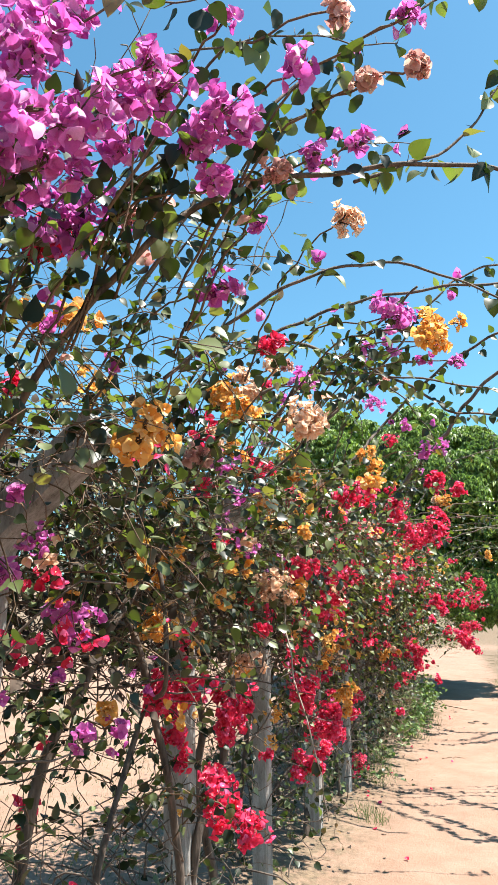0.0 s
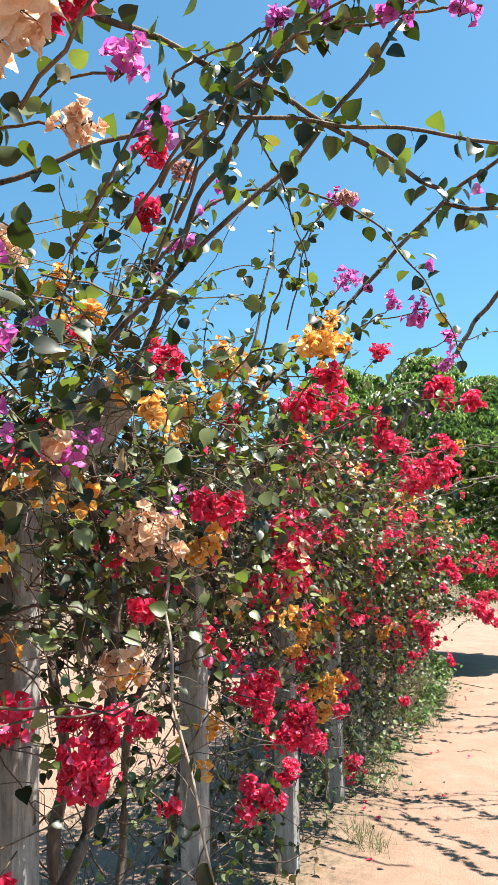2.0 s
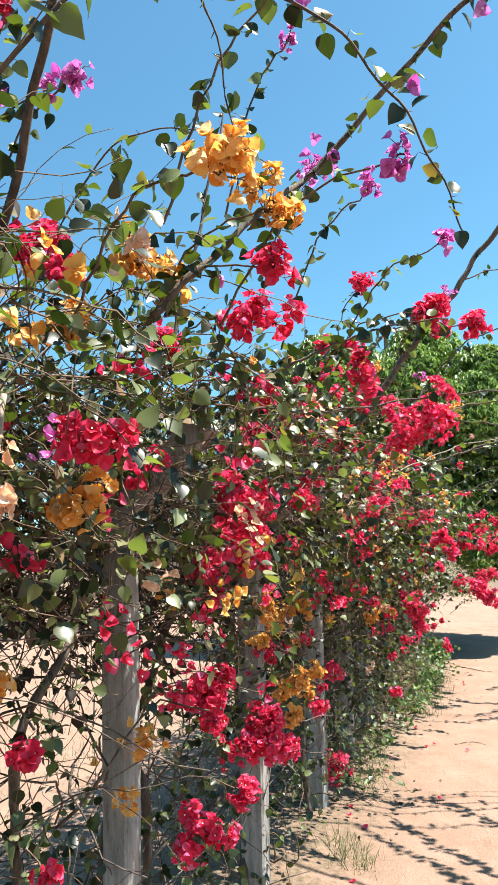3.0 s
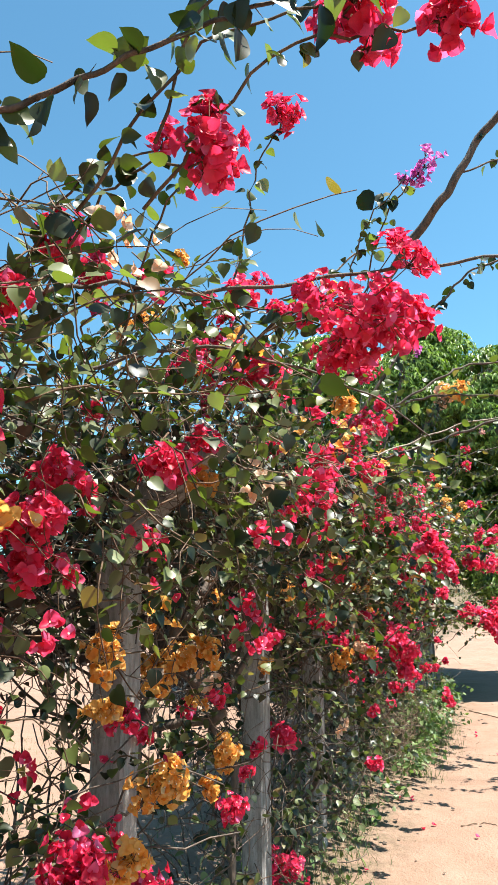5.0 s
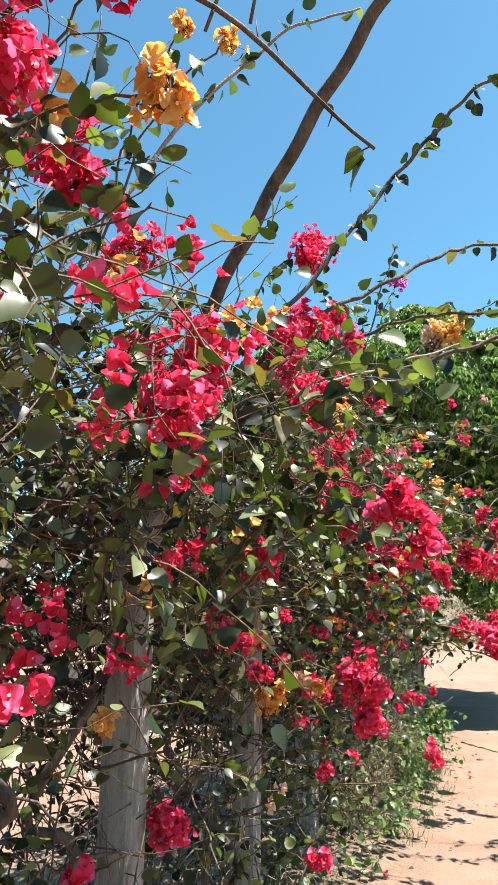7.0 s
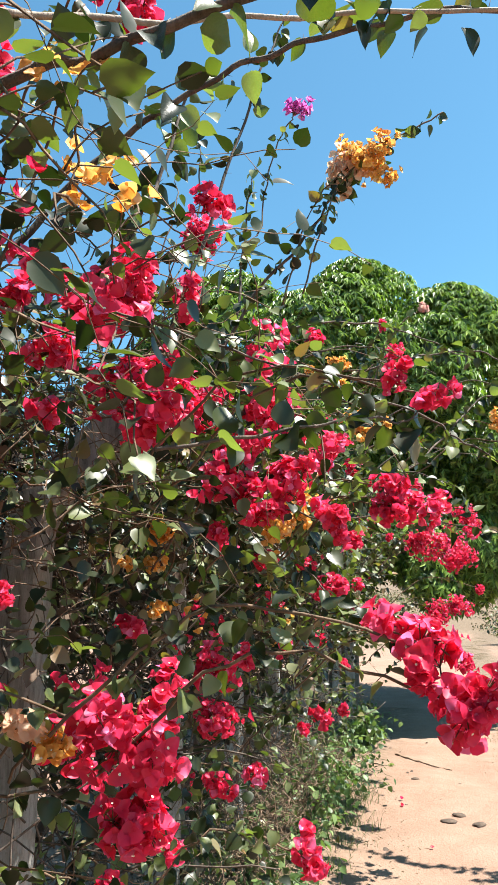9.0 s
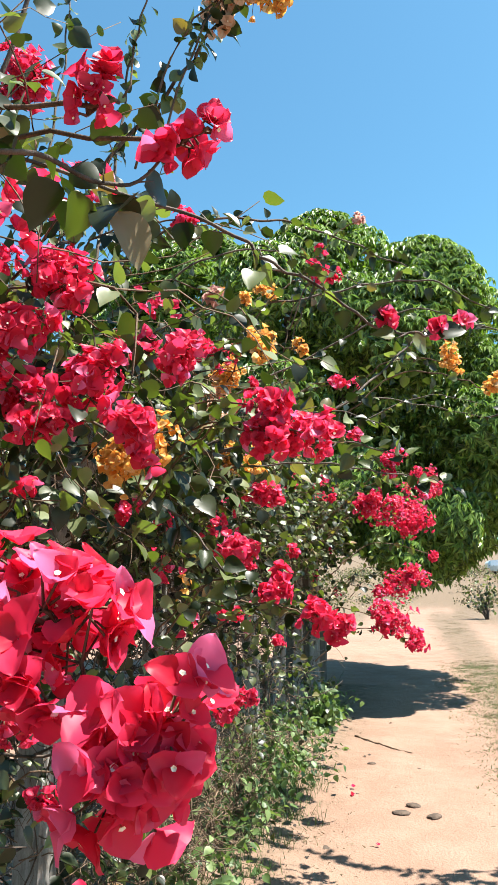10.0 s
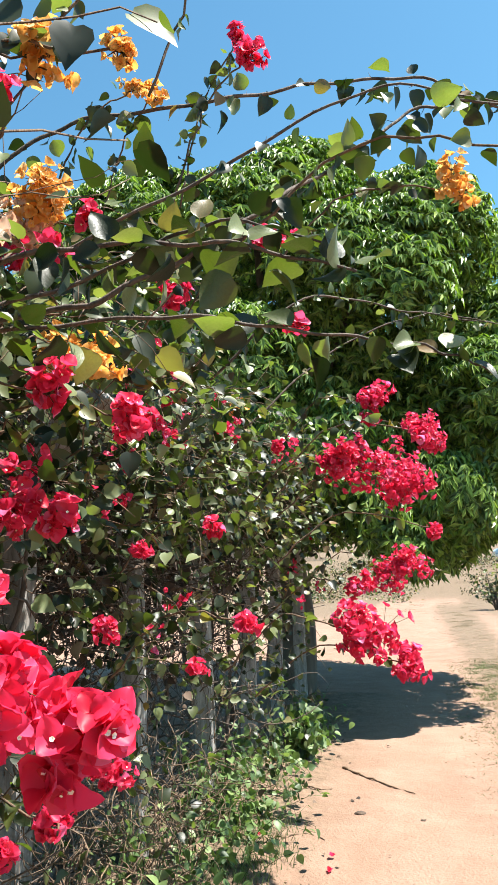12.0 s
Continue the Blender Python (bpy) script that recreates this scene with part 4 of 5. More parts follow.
            fl.matrix_basis = Matrix.LocRotScale(Vector(q), Vector(fc).to_track_quat("Z", "Y") @ Euler((0, 0, R.uniform(0, 6.28))).to_quaternion(), Vector((s_, s_, s_)))
    else:
        ob = part("flower_spray", solid("flower_spray", v, f, mats, slots), root, "spray of papery " + kind[1] + " bracts")
        part("bloom", flowers_mesh(p, face, size, kind[0]), ob, "", "stuff")
    ob.location = Vector((x, y, z)) - root.location
    return ob


for spray in SPRAYS:
    flower_spray(*spray)


def blossom(y, root):
    """Small sprays of two to six flowers all over the sunny side of one shrub."""
    shares = np.array([np.interp(y, (0, 1.5, 3, 6, 9, 13), v) for v in ((0.45, 0.3, 0.03, 0, 0, 0), (0.1, 0.25, 0.55, 0.66, 0.8, 0.85), (0.5, 0.42, 0.28, 0.2, 0.1, 0.08), (0.05, 0.08, 0.08, 0.04, 0.02, 0))])
    for kind, share in zip((MAGENTA, CRIMSON, ORANGE, PEACH), shares / shares.sum()):
        k = int(round(np.interp(y, (0, 3, 4.5, 8, 9.5, 13), (50, 34, 26, 20, 10, 10)) * share))
        if not k:
            continue
        z = np.clip(R.normal(1.6, 0.45, k), 0.4, 2.08)
        yy = y + R.uniform(-0.7, 0.7, k)
        xx = np.array([hedge_front(a, c) for a, c in zip(yy, z)]) + R.uniform(-0.3, -0.02, k)
        c = np.column_stack((xx, yy, z)) - np.array(root.location)
        m = R.randint(5, 15, k)
        p = np.repeat(c, m, 0)
        p = p + R.normal(0, 0.024, p.shape)
        face = R.normal(0, 0.6, p.shape) + np.array((0.4, -0.4, 0.4))
        part("blossom", flowers_mesh(p, face, R.uniform(0.015, 0.024, len(p)), kind[0]), root, "small scattered " + kind[1] + " bracts", "stuff")


for sy, sroot in SHRUBS:
    blossom(sy, sroot)


LEAVES = []
for _ in range(6):
    lv, lf = FINE_LEAF
    lv = lv * np.array((1, R.uniform(0.8, 1.15), R.uniform(0.6, 2.4))) + np.array((0, 1, 0)) * (R.uniform(-0.12, 0.12) * lv[:, :1] ** 2)
    LEAVES.append(solid("leaf", lv, lf, [M_LEAF]))


def cane(points, r0, leaf=(0.026, 0.047), gap=0.045, bracts=None, material=None, skip=0.15, taper=0.35):
    """A long arching shoot with its leaves, thorns and stray bracts."""
    if points[-1][0] > 0.55 and points[-1][2] < 3.2:
        x1, y1, z1 = points[-1]
        points = points + [(x1 + 0.35, y1 + 0.12, z1 - 0.1), (x1 + 0.7, y1 + 0.2, z1 - 0.32)]
    root = nearest(points[0][1])
    o = np.array(root.location)
    ln = curve_through(points, 10) - o
    wave = np.arange(len(ln))
    sway = min(0.004, 0.16 * np.linalg.norm(np.diff(ln, axis=0), axis=1).mean())
    ln = ln + sway * np.column_stack((np.sin(wave * 0.9 + r0 * 900), np.sin(wave * 0.7 + 2), np.sin(wave * 1.1 + r0 * 500))) * (wave > 0)[:, None]
    v, f = tubes(ln[None], np.linspace(r0, r0 * taper, len(ln))[None], 6)
    seg = np.linalg.norm(np.diff(ln, axis=0), axis=1)
    total = seg.sum()
    at_ = np.arange(0.08, total, gap)
    cum = np.concatenate(([0], np.cumsum(seg)))
    p = np.stack([np.interp(at_, cum, ln[:, i]) for i in range(3)], -1)
    # thorns
    td = unit(R.normal(0, 1, p.shape) + np.array((0, 0, 0.4)))
    tl = np.stack((p, p + td * R.uniform(0.007, 0.022, (len(p), 1))), 1)
    tv, tf = tubes(tl, np.tile((0.0012, 0.0004), (len(p), 1)), 3)
    v, f = joined(((v, f), (tv, tf)))
    stem = part("cane", solid("cane", v, f, [material or M_BARK]), root)
    sel = R.rand(len(p)) > skip
    p = p[sel]
    p = p[clear_of_sprays(p + o)]
    p = np.concatenate((p, p + R.normal(0, 0.012, p.shape)))
    out = unit(R.normal(0, 0.8, p.shape) + np.array((0.1, 0, -0.45)))
    s = R.uniform(*leaf, len(p))
    up = unit(R.normal(0, 0.6, p.shape) + np.array((0.2, -0.3, 0.6)))
    if leaf[1] >= 0.06:
        for q, o_, u_, s_ in zip(p + out * s[:, None] * 0.3, out, up, s):
            lf = new("leaf", LEAVES[R.randint(len(LEAVES))])
            lf.parent = stem
            a_ = Vector(o_)
            side = Vector(u_).cross(a_).normalized()
            lf.matrix_basis = Matrix.Translation(Vector(q)) @ Matrix((a_, side, a_.cross(side))).transposed().to_4x4() @ Matrix.Diagonal((s_, s_, s_, 1))
    else:
        part("leafage", solid("leafage", *place(FINE_LEAF, p + out * s[:, None] * 0.3, out, up, s), [M_LEAF]), stem, "green heart-shaped leaves", "stuff")
    if bracts:
        q = p[R.rand(len(p)) < bracts[1]]
        if len(q):
            q = q + R.normal(0, 0.025, q.shape)
            part("bloom", flowers_mesh(q, R.normal(0, 1, q.shape) + np.array((0, 0, -0.5)), R.uniform(0.018, 0.027, len(q)), bracts[0][0]), stem, "scattered " + bracts[0][1] + " bracts", "stuff")
    return stem


cane([(-1.1, 1.25, 1.6), (-0.78, 1.12, 1.95), (-0.55, 1.1, 2.17), (-0.367, 1.163, 2.29), (-0.028, 1.264, 2.33), (0.25, 1.36, 2.28)], 0.009, bracts=(FADED, 0.08), skip=0.35)
cane([(-0.6, 1.15, 2.1), (-0.42, 1.28, 2.5), (-0.233, 1.402, 2.747), (0.05, 1.55, 2.98), (0.2, 1.7, 3.0)], 0.005, bracts=(FADED, 0.16), skip=0.35)
cane([(-0.2, 1.3, 2.35), (0.0, 1.45, 2.5), (0.12, 1.5, 2.7), (0.16, 1.6, 2.95)], 0.004, bracts=(MAGENTA, 0.2), skip=0.4)
cane([(-0.9, 0.9, 1.9), (-0.7, 0.95, 2.25), (-0.5, 1.0, 2.45), (-0.3, 1.1, 2.55), (-0.1, 1.25, 2.6)], 0.0035, bracts=(MAGENTA, 0.2), skip=0.1)
cane([(-0.95, 1.0, 2.0), (-0.75, 0.9, 2.35), (-0.55, 0.85, 2.6), (-0.4, 0.9, 2.75)], 0.003, bracts=(MAGENTA, 0.25), skip=0.1)
cane([(-0.85, 1.4, 2.0), (-0.6, 1.45, 2.4), (-0.35, 1.5, 2.6), (-0.1, 1.6, 2.62)], 0.003, bracts=(MAGENTA, 0.2), skip=0.15)
cane([(-0.75, 0.7, 1.9), (-0.6, 0.7, 2.15), (-0.45, 0.72, 2.3), (-0.3, 0.8, 2.35)], 0.003, bracts=(MAGENTA, 0.25), skip=0.1)
cane([(-0.7, 1.5, 2.05), (-0.45, 1.55, 2.25), (-0.2, 1.6, 2.32), (0.05, 1.7, 2.25), (0.2, 1.75, 2.1)], 0.005, bracts=(MAGENTA, 0.15), skip=0.25)
cane([(-1.0, 2.2, 1.7), (-0.85, 2.2, 2.2), (-0.773, 2.22, 2.5), (-0.7, 2.3, 2.85)], 0.0045, skip=0.5)
cane([(-1.0, 2.0, 1.9), (-0.769, 2.004, 2.276), (-0.629, 2.234, 2.44), (-0.366, 2.297, 2.543), (0.0, 2.4, 2.6), (0.35, 2.5, 2.58), (0.8, 2.6, 2.45)], 0.007, bracts=(MAGENTA, 0.08), skip=0.25)
cane([(-0.85, 1.95, 2.15), (-0.7, 2.05, 2.5), (-0.642, 2.126, 2.677), (-0.55, 2.2, 2.95)], 0.0045, bracts=(MAGENTA, 0.08), skip=0.35)
cane([(-0.65, 2.2, 2.42), (-0.4, 2.5, 2.4), (-0.143, 2.772, 2.31), (-0.078, 2.82, 2.27), (0.3, 2.95, 2.24), (0.75, 3.1, 2.1)], 0.006, skip=0.0, gap=0.035)
cane([(-1.15, 3.2, 1.9), (-0.95, 3.1, 2.22), (-0.75, 2.93, 2.46), (-0.533, 2.675, 2.44), (-0.35, 2.45, 2.48), (-0.15, 2.25, 2.55)], 0.011, skip=0.45)
cane([(-0.85, 2.3, 2.2), (-0.55, 2.45, 2.35), (-0.25, 2.6, 2.36), (0.15, 2.75, 2.3), (0.6, 2.9, 2.2)], 0.005, skip=0.3)
cane([(-0.9, 2.6, 1.9), (-0.62, 2.6, 2.15), (-0.35, 2.65, 2.4), (-0.12, 2.7, 2.7), (0.1, 2.8, 2.85), (0.6, 3.0, 2.9), (1.0, 3.2, 2.75)], 0.006, skip=0.3)
cane([(-1.0, 2.9, 2.1), (-0.75, 2.95, 2.45), (-0.566, 3.09, 2.567), (-0.35, 3.2, 2.5), (-0.2, 3.3, 2.3), (-0.12, 3.4, 2.1)], 0.005, bracts=(MAGENTA, 0.22), skip=0.1)
cane([(-0.55, 2.8, 2.62), (-0.478, 2.952, 2.356), (-0.46, 3.02, 2.15)], 0.003, skip=0.3)
cane([(-0.75, 3.3, 2.0), (-0.58, 3.45, 2.25), (-0.439, 3.635, 2.475), (-0.15, 3.6, 2.72), (0.2, 3.5, 2.85), (0.7, 3.45, 2.85), (1.1, 3.5, 2.7)], 0.009, bracts=(MAGENTA, 0.1), skip=0.05)
cane([(-1.2, 4.1, 2.1), (-1.22, 4.15, 2.62), (-1.15, 4.2, 2.8)], 0.004, skip=0.1)
cane([(-1.1, 3.4, 2.2), (-0.95, 3.45, 2.5), (-0.75, 3.5, 2.55), (-0.55, 3.6, 2.45)], 0.003, skip=0.05)
cane([(-1.0, 3.9, 2.1), (-0.92, 4.0, 2.6), (-0.85, 4.05, 3.0)], 0.007, skip=0.7)
cane([(-1.0, 4.5, 2.05), (-0.87, 4.61, 2.1), (-0.677, 4.67, 2.07), (-0.37, 4.8, 2.115), (-0.1, 4.87, 2.13), (0.2, 4.95, 2.12), (0.7, 5.1, 2.0)], 0.005, skip=0.55)
cane([(-1.0, 4.7, 1.95), (-0.75, 4.85, 2.02), (-0.45, 5.1, 1.95), (-0.3, 5.25, 1.85)], 0.005, skip=0.6)
cane([(-1.3, 5.25, 0.0), (-1.3, 5.45, 0.8), (-1.27, 5.7, 1.3), (-1.22, 5.92, 1.5), (-1.2, 6.14, 1.75), (-1.0, 6.35, 2.12), (-0.81, 6.3, 2.39), (-0.566, 6.2, 2.68), (-0.34, 6.1, 2.9), (-0.23, 6.05, 3.0), (-0.066, 6.05, 3.23), (0.3, 6.0, 3.5), (0.9, 5.9, 3.45)], 0.026, skip=0.93, taper=0.5)
cane([(-0.2, 6.05, 3.05), (0.02, 6.15, 3.12), (0.1, 6.2, 2.95), (0.08, 6.25, 2.7)], 0.004, skip=0.5)
cane([(-1.1, 5.9, 2.1), (-1.12, 5.97, 2.55), (-1.1, 6.016, 2.95)], 0.005, skip=0.05)
cane([(-0.8, 6.35, 2.1), (-0.625, 6.4, 2.33), (-0.455, 6.5, 2.595), (-0.305, 6.5, 2.743), (-0.16, 6.5, 2.85), (0.3, 6.6, 2.95), (0.8, 6.8, 2.85)], 0.007, skip=0.0)
cane([(-0.85, 6.4, 2.05), (-0.678, 6.45, 2.2), (-0.513, 6.55, 2.31), (-0.34, 6.65, 2.43), (-0.2, 6.75, 2.49), (0.3, 6.9, 2.5), (0.8, 7.1, 2.35)], 0.007, skip=0.3)
cane([(-0.9, 6.5, 1.98), (-0.74, 6.6, 2.056), (-0.525, 6.8, 2.165), (-0.226, 7.0, 2.283), (0.3, 7.2, 2.3), (0.7, 7.4, 2.2)], 0.005, material=M_PALE, skip=0.4)
cane([(-1.1, 5.9, 2.1), (-0.9, 6.0, 2.5), (-0.65, 6.1, 2.8), (-0.45, 6.1, 2.82)], 0.007, material=M_PALE, skip=0.4)
cane([(-0.9, 6.7, 1.95), (-0.738, 6.72, 2.057), (-0.6, 6.75, 2.1), (-0.37, 6.77, 2.163), (-0.132, 6.85, 2.243), (0.25, 7.0, 2.33), (0.75, 7.2, 2.25)], 0.009, leaf=(0.036, 0.06), gap=0.06, skip=0.4)
cane([(-1.15, 7.2, 2.0), (-0.996, 7.25, 2.229), (-0.822, 7.27, 2.384), (-0.621, 7.27, 2.477), (-0.426, 7.25, 2.495), (-0.159, 7.2, 2.447), (0.25, 7.2, 2.35), (0.7, 7.3, 2.2)], 0.008, leaf=(0.04, 0.065), gap=0.06, skip=0.45)
cane([(-0.95, 7.3, 2.0), (-0.87, 7.4, 2.25), (-0.823, 7.43, 2.4), (-0.78, 7.5, 2.7)], 0.008, leaf=(0.04, 0.065), skip=0.0)
cane([(-0.95, 7.7, 2.0), (-0.8, 7.7, 2.4), (-0.683, 7.747, 2.834), (-0.6, 7.8, 3.1)], 0.006, skip=0.15)
cane([(-1.1, 8.2, 2.2), (-1.08, 8.3, 2.6), (-1.065, 8.34, 2.94), (-1.1, 8.4, 3.25)], 0.005, skip=0.05)
cane([(-0.95, 8.0, 1.95), (-0.8, 8.05, 2.3), (-0.62, 8.06, 2.5), (-0.499, 8.06, 2.66), (-0.3, 8.05, 2.8), (-0.18, 8.05, 2.85)], 0.006, skip=0.0, gap=0.03)
cane([(-0.95, 8.3, 2.1), (-0.93, 8.4, 2.5), (-0.907, 8.433, 2.863), (-0.88, 8.45, 3.05)], 0.006, skip=0.0, gap=0.035)
cane([(-0.8, 7.05, 1.9), (-0.6, 7.12, 1.83), (-0.472, 7.195, 1.79), (-0.265, 7.28, 1.72), (-0.212, 7.29, 1.678), (-0.162, 7.3, 1.65), (-0.111, 7.31, 1.608), (-0.068, 7.32, 1.598), (-0.041, 7.33, 1.6), (-0.026, 7.335, 1.61)], 0.0024, leaf=(0.018, 0.03), gap=0.024, skip=0.2)
cane([(-1.05, 8.4, 2.1), (-0.776, 8.431, 2.348), (-0.503, 8.568, 2.41), (-0.3, 8.65, 2.36), (-0.12, 8.7, 2.27)], 0.005, skip=0.0, gap=0.032)
cane([(-1.0, 8.5, 2.0), (-0.75, 8.5, 2.25), (-0.5, 8.6, 2.33), (-0.25, 8.7, 2.23)], 0.004, skip=0.05)
cane([(-0.95, 9.0, 1.75), (-0.789, 9.0, 1.8), (-0.575, 9.0, 1.82), (-0.353, 9.1, 1.977), (-0.176, 9.3, 2.193), (-0.061, 9.4, 2.317), (0.103, 9.45, 2.33), (0.5, 9.5, 2.2)], 0.006, leaf=(0.034, 0.06), skip=0.1)
cane([(-1.25, 9.4, 2.25), (-1.115, 9.45, 2.414), (-0.933, 9.5, 2.53), (-0.606, 9.55, 2.55), (-0.319, 9.7, 2.647), (-0.039, 9.8, 2.67), (0.141, 9.8, 2.547), (0.6, 9.8, 2.3)], 0.006, leaf=(0.04, 0.062), gap=0.06, skip=0.3)
cane([(-0.95, 8.7, 1.7), (-0.6, 8.75, 1.78), (-0.341, 8.767, 1.77), (-0.15, 8.8, 1.72)], 0.005, leaf=(0.036, 0.062), gap=0.03, skip=0.0)
cane([(-0.95, 9.0, 1.8), (-0.652, 9.085, 1.9), (-0.4, 9.0, 1.92), (-0.2, 9.0, 1.85)], 0.005, leaf=(0.036, 0.06), gap=0.035, skip=0.05)
cane([(-0.9, 8.8, 1.7), (-0.7, 8.85, 1.72), (-0.436, 8.9, 1.73), (-0.245, 8.95, 1.7), (-0.08, 9.0, 1.673), (0.0, 9.0, 1.635)], 0.004, leaf=(0.034, 0.06), gap=0.035, skip=0.1)
cane([(-0.95, 8.4, 1.68), (-0.742, 8.43, 1.54), (-0.66, 8.43, 1.46), (-0.58, 8.4, 1.36), (-0.54, 8.4, 1.28)], 0.004, leaf=(0.036, 0.06), gap=0.03, skip=0.0)
cane([(-0.9, 9.3, 2.05), (-0.5, 9.38, 2.25), (-0.156, 9.432, 2.41), (0.15, 9.5, 2.35)], 0.005, skip=0.25)
cane([(-0.8, 10.2, 2.0), (-0.486, 10.278, 2.272), (-0.15, 10.6, 2.3), (0.2, 10.6, 2.2)], 0.005, skip=0.2)
cane([(-0.85, 10.8, 1.95), (-0.5, 11.0, 2.3), (-0.117, 11.23, 2.5), (0.2, 11.3, 2.45)], 0.005, skip=0.2)
cane([(-0.95, 6.0, 1.7), (-0.75, 6.04, 1.8), (-0.6, 6.08, 1.86), (-0.52, 6.12, 1.9), (-0.45, 6.2, 1.95), (-0.37, 6.25, 2.01)], 0.004, leaf=(0.048, 0.07), gap=0.035, skip=0.0)
cane([(-0.9, 6.0, 1.6), (-0.7, 6.05, 1.64), (-0.58, 6.09, 1.66), (-0.53, 6.2, 1.655)], 0.004, leaf=(0.045, 0.065), gap=0.035, skip=0.1)
cane([(-0.6, 6.9, 1.6), (-0.45, 6.97, 1.63), (-0.33, 7.02, 1.655), (-0.28, 7.1, 1.665), (-0.24, 7.12, 1.72)], 0.003, leaf=(0.034, 0.05), gap=0.03, skip=0.1)
cane([(-1.05, 4.0, 1.9), (-0.85, 4.02, 2.02), (-0.726, 4.047, 2.064), (-0.631, 4.083, 2.109), (-0.527, 4.109, 2.153), (-0.422, 4.13, 2.184), (-0.34, 4.142, 2.2), (-0.2, 4.15, 2.2)], 0.006, leaf=(0.034, 0.056), gap=0.03, skip=0.05)
cane([(-0.8, 2.9, 1.75), (-0.78, 2.85, 1.55), (-0.72, 2.75, 1.3), (-0.62, 2.7, 1.0), (-0.6, 2.75, 0.8)], 0.005, material=M_PALE, skip=0.4)
# side shoots hanging over the track, which throw the leafy shadows on the sand
for shoot in ([(0.25, 6.85, 2.5), (0.5, 6.5, 2.45), (0.75, 6.2, 2.35), (0.95, 5.95, 2.2)], [(0.3, 6.6, 2.95), (0.5, 6.35, 2.7), (0.65, 6.1, 2.5), (0.75, 5.85, 2.25)],
              [(0.3, 7.2, 2.3), (0.6, 7.0, 2.3), (0.9, 6.7, 2.2), (1.1, 6.5, 2.0)], [(0.45, 9.5, 2.22), (0.7, 9.7, 2.2), (0.95, 10.0, 2.1), (1.2, 10.3, 1.9)],
              [(0.55, 9.8, 2.32), (0.75, 10.1, 2.3), (0.9, 10.4, 2.2)], [(0.2, 10.6, 2.2), (0.45, 10.5, 2.25), (0.75, 10.4, 2.2), (1.0, 10.3, 2.05)]):
    cane(shoot, 0.005, leaf=(0.036, 0.058), gap=0.02, skip=0.0)
# older wood slanting through the fence
cane([(-1.35, 2.0, 0.0), (-1.3, 1.95, 0.9), (-1.2, 2.15, 1.4), (-1.1, 2.4, 1.75), (-0.95, 2.5, 2.0)], 0.02, skip=0.97, taper=0.6)
cane([(-1.3, 3.1, 0.0), (-1.2, 3.0, 0.6), (-1.12, 3.15, 1.0), (-1.15, 3.3, 1.6)], 0.021, skip=0.97, taper=0.7)
cane([(-1.25, 2.55, 0.0), (-1.1, 2.6, 0.5), (-1.12, 2.5, 1.0), (-1.2, 2.35, 1.5)], 0.017, skip=0.97, taper=0.7)


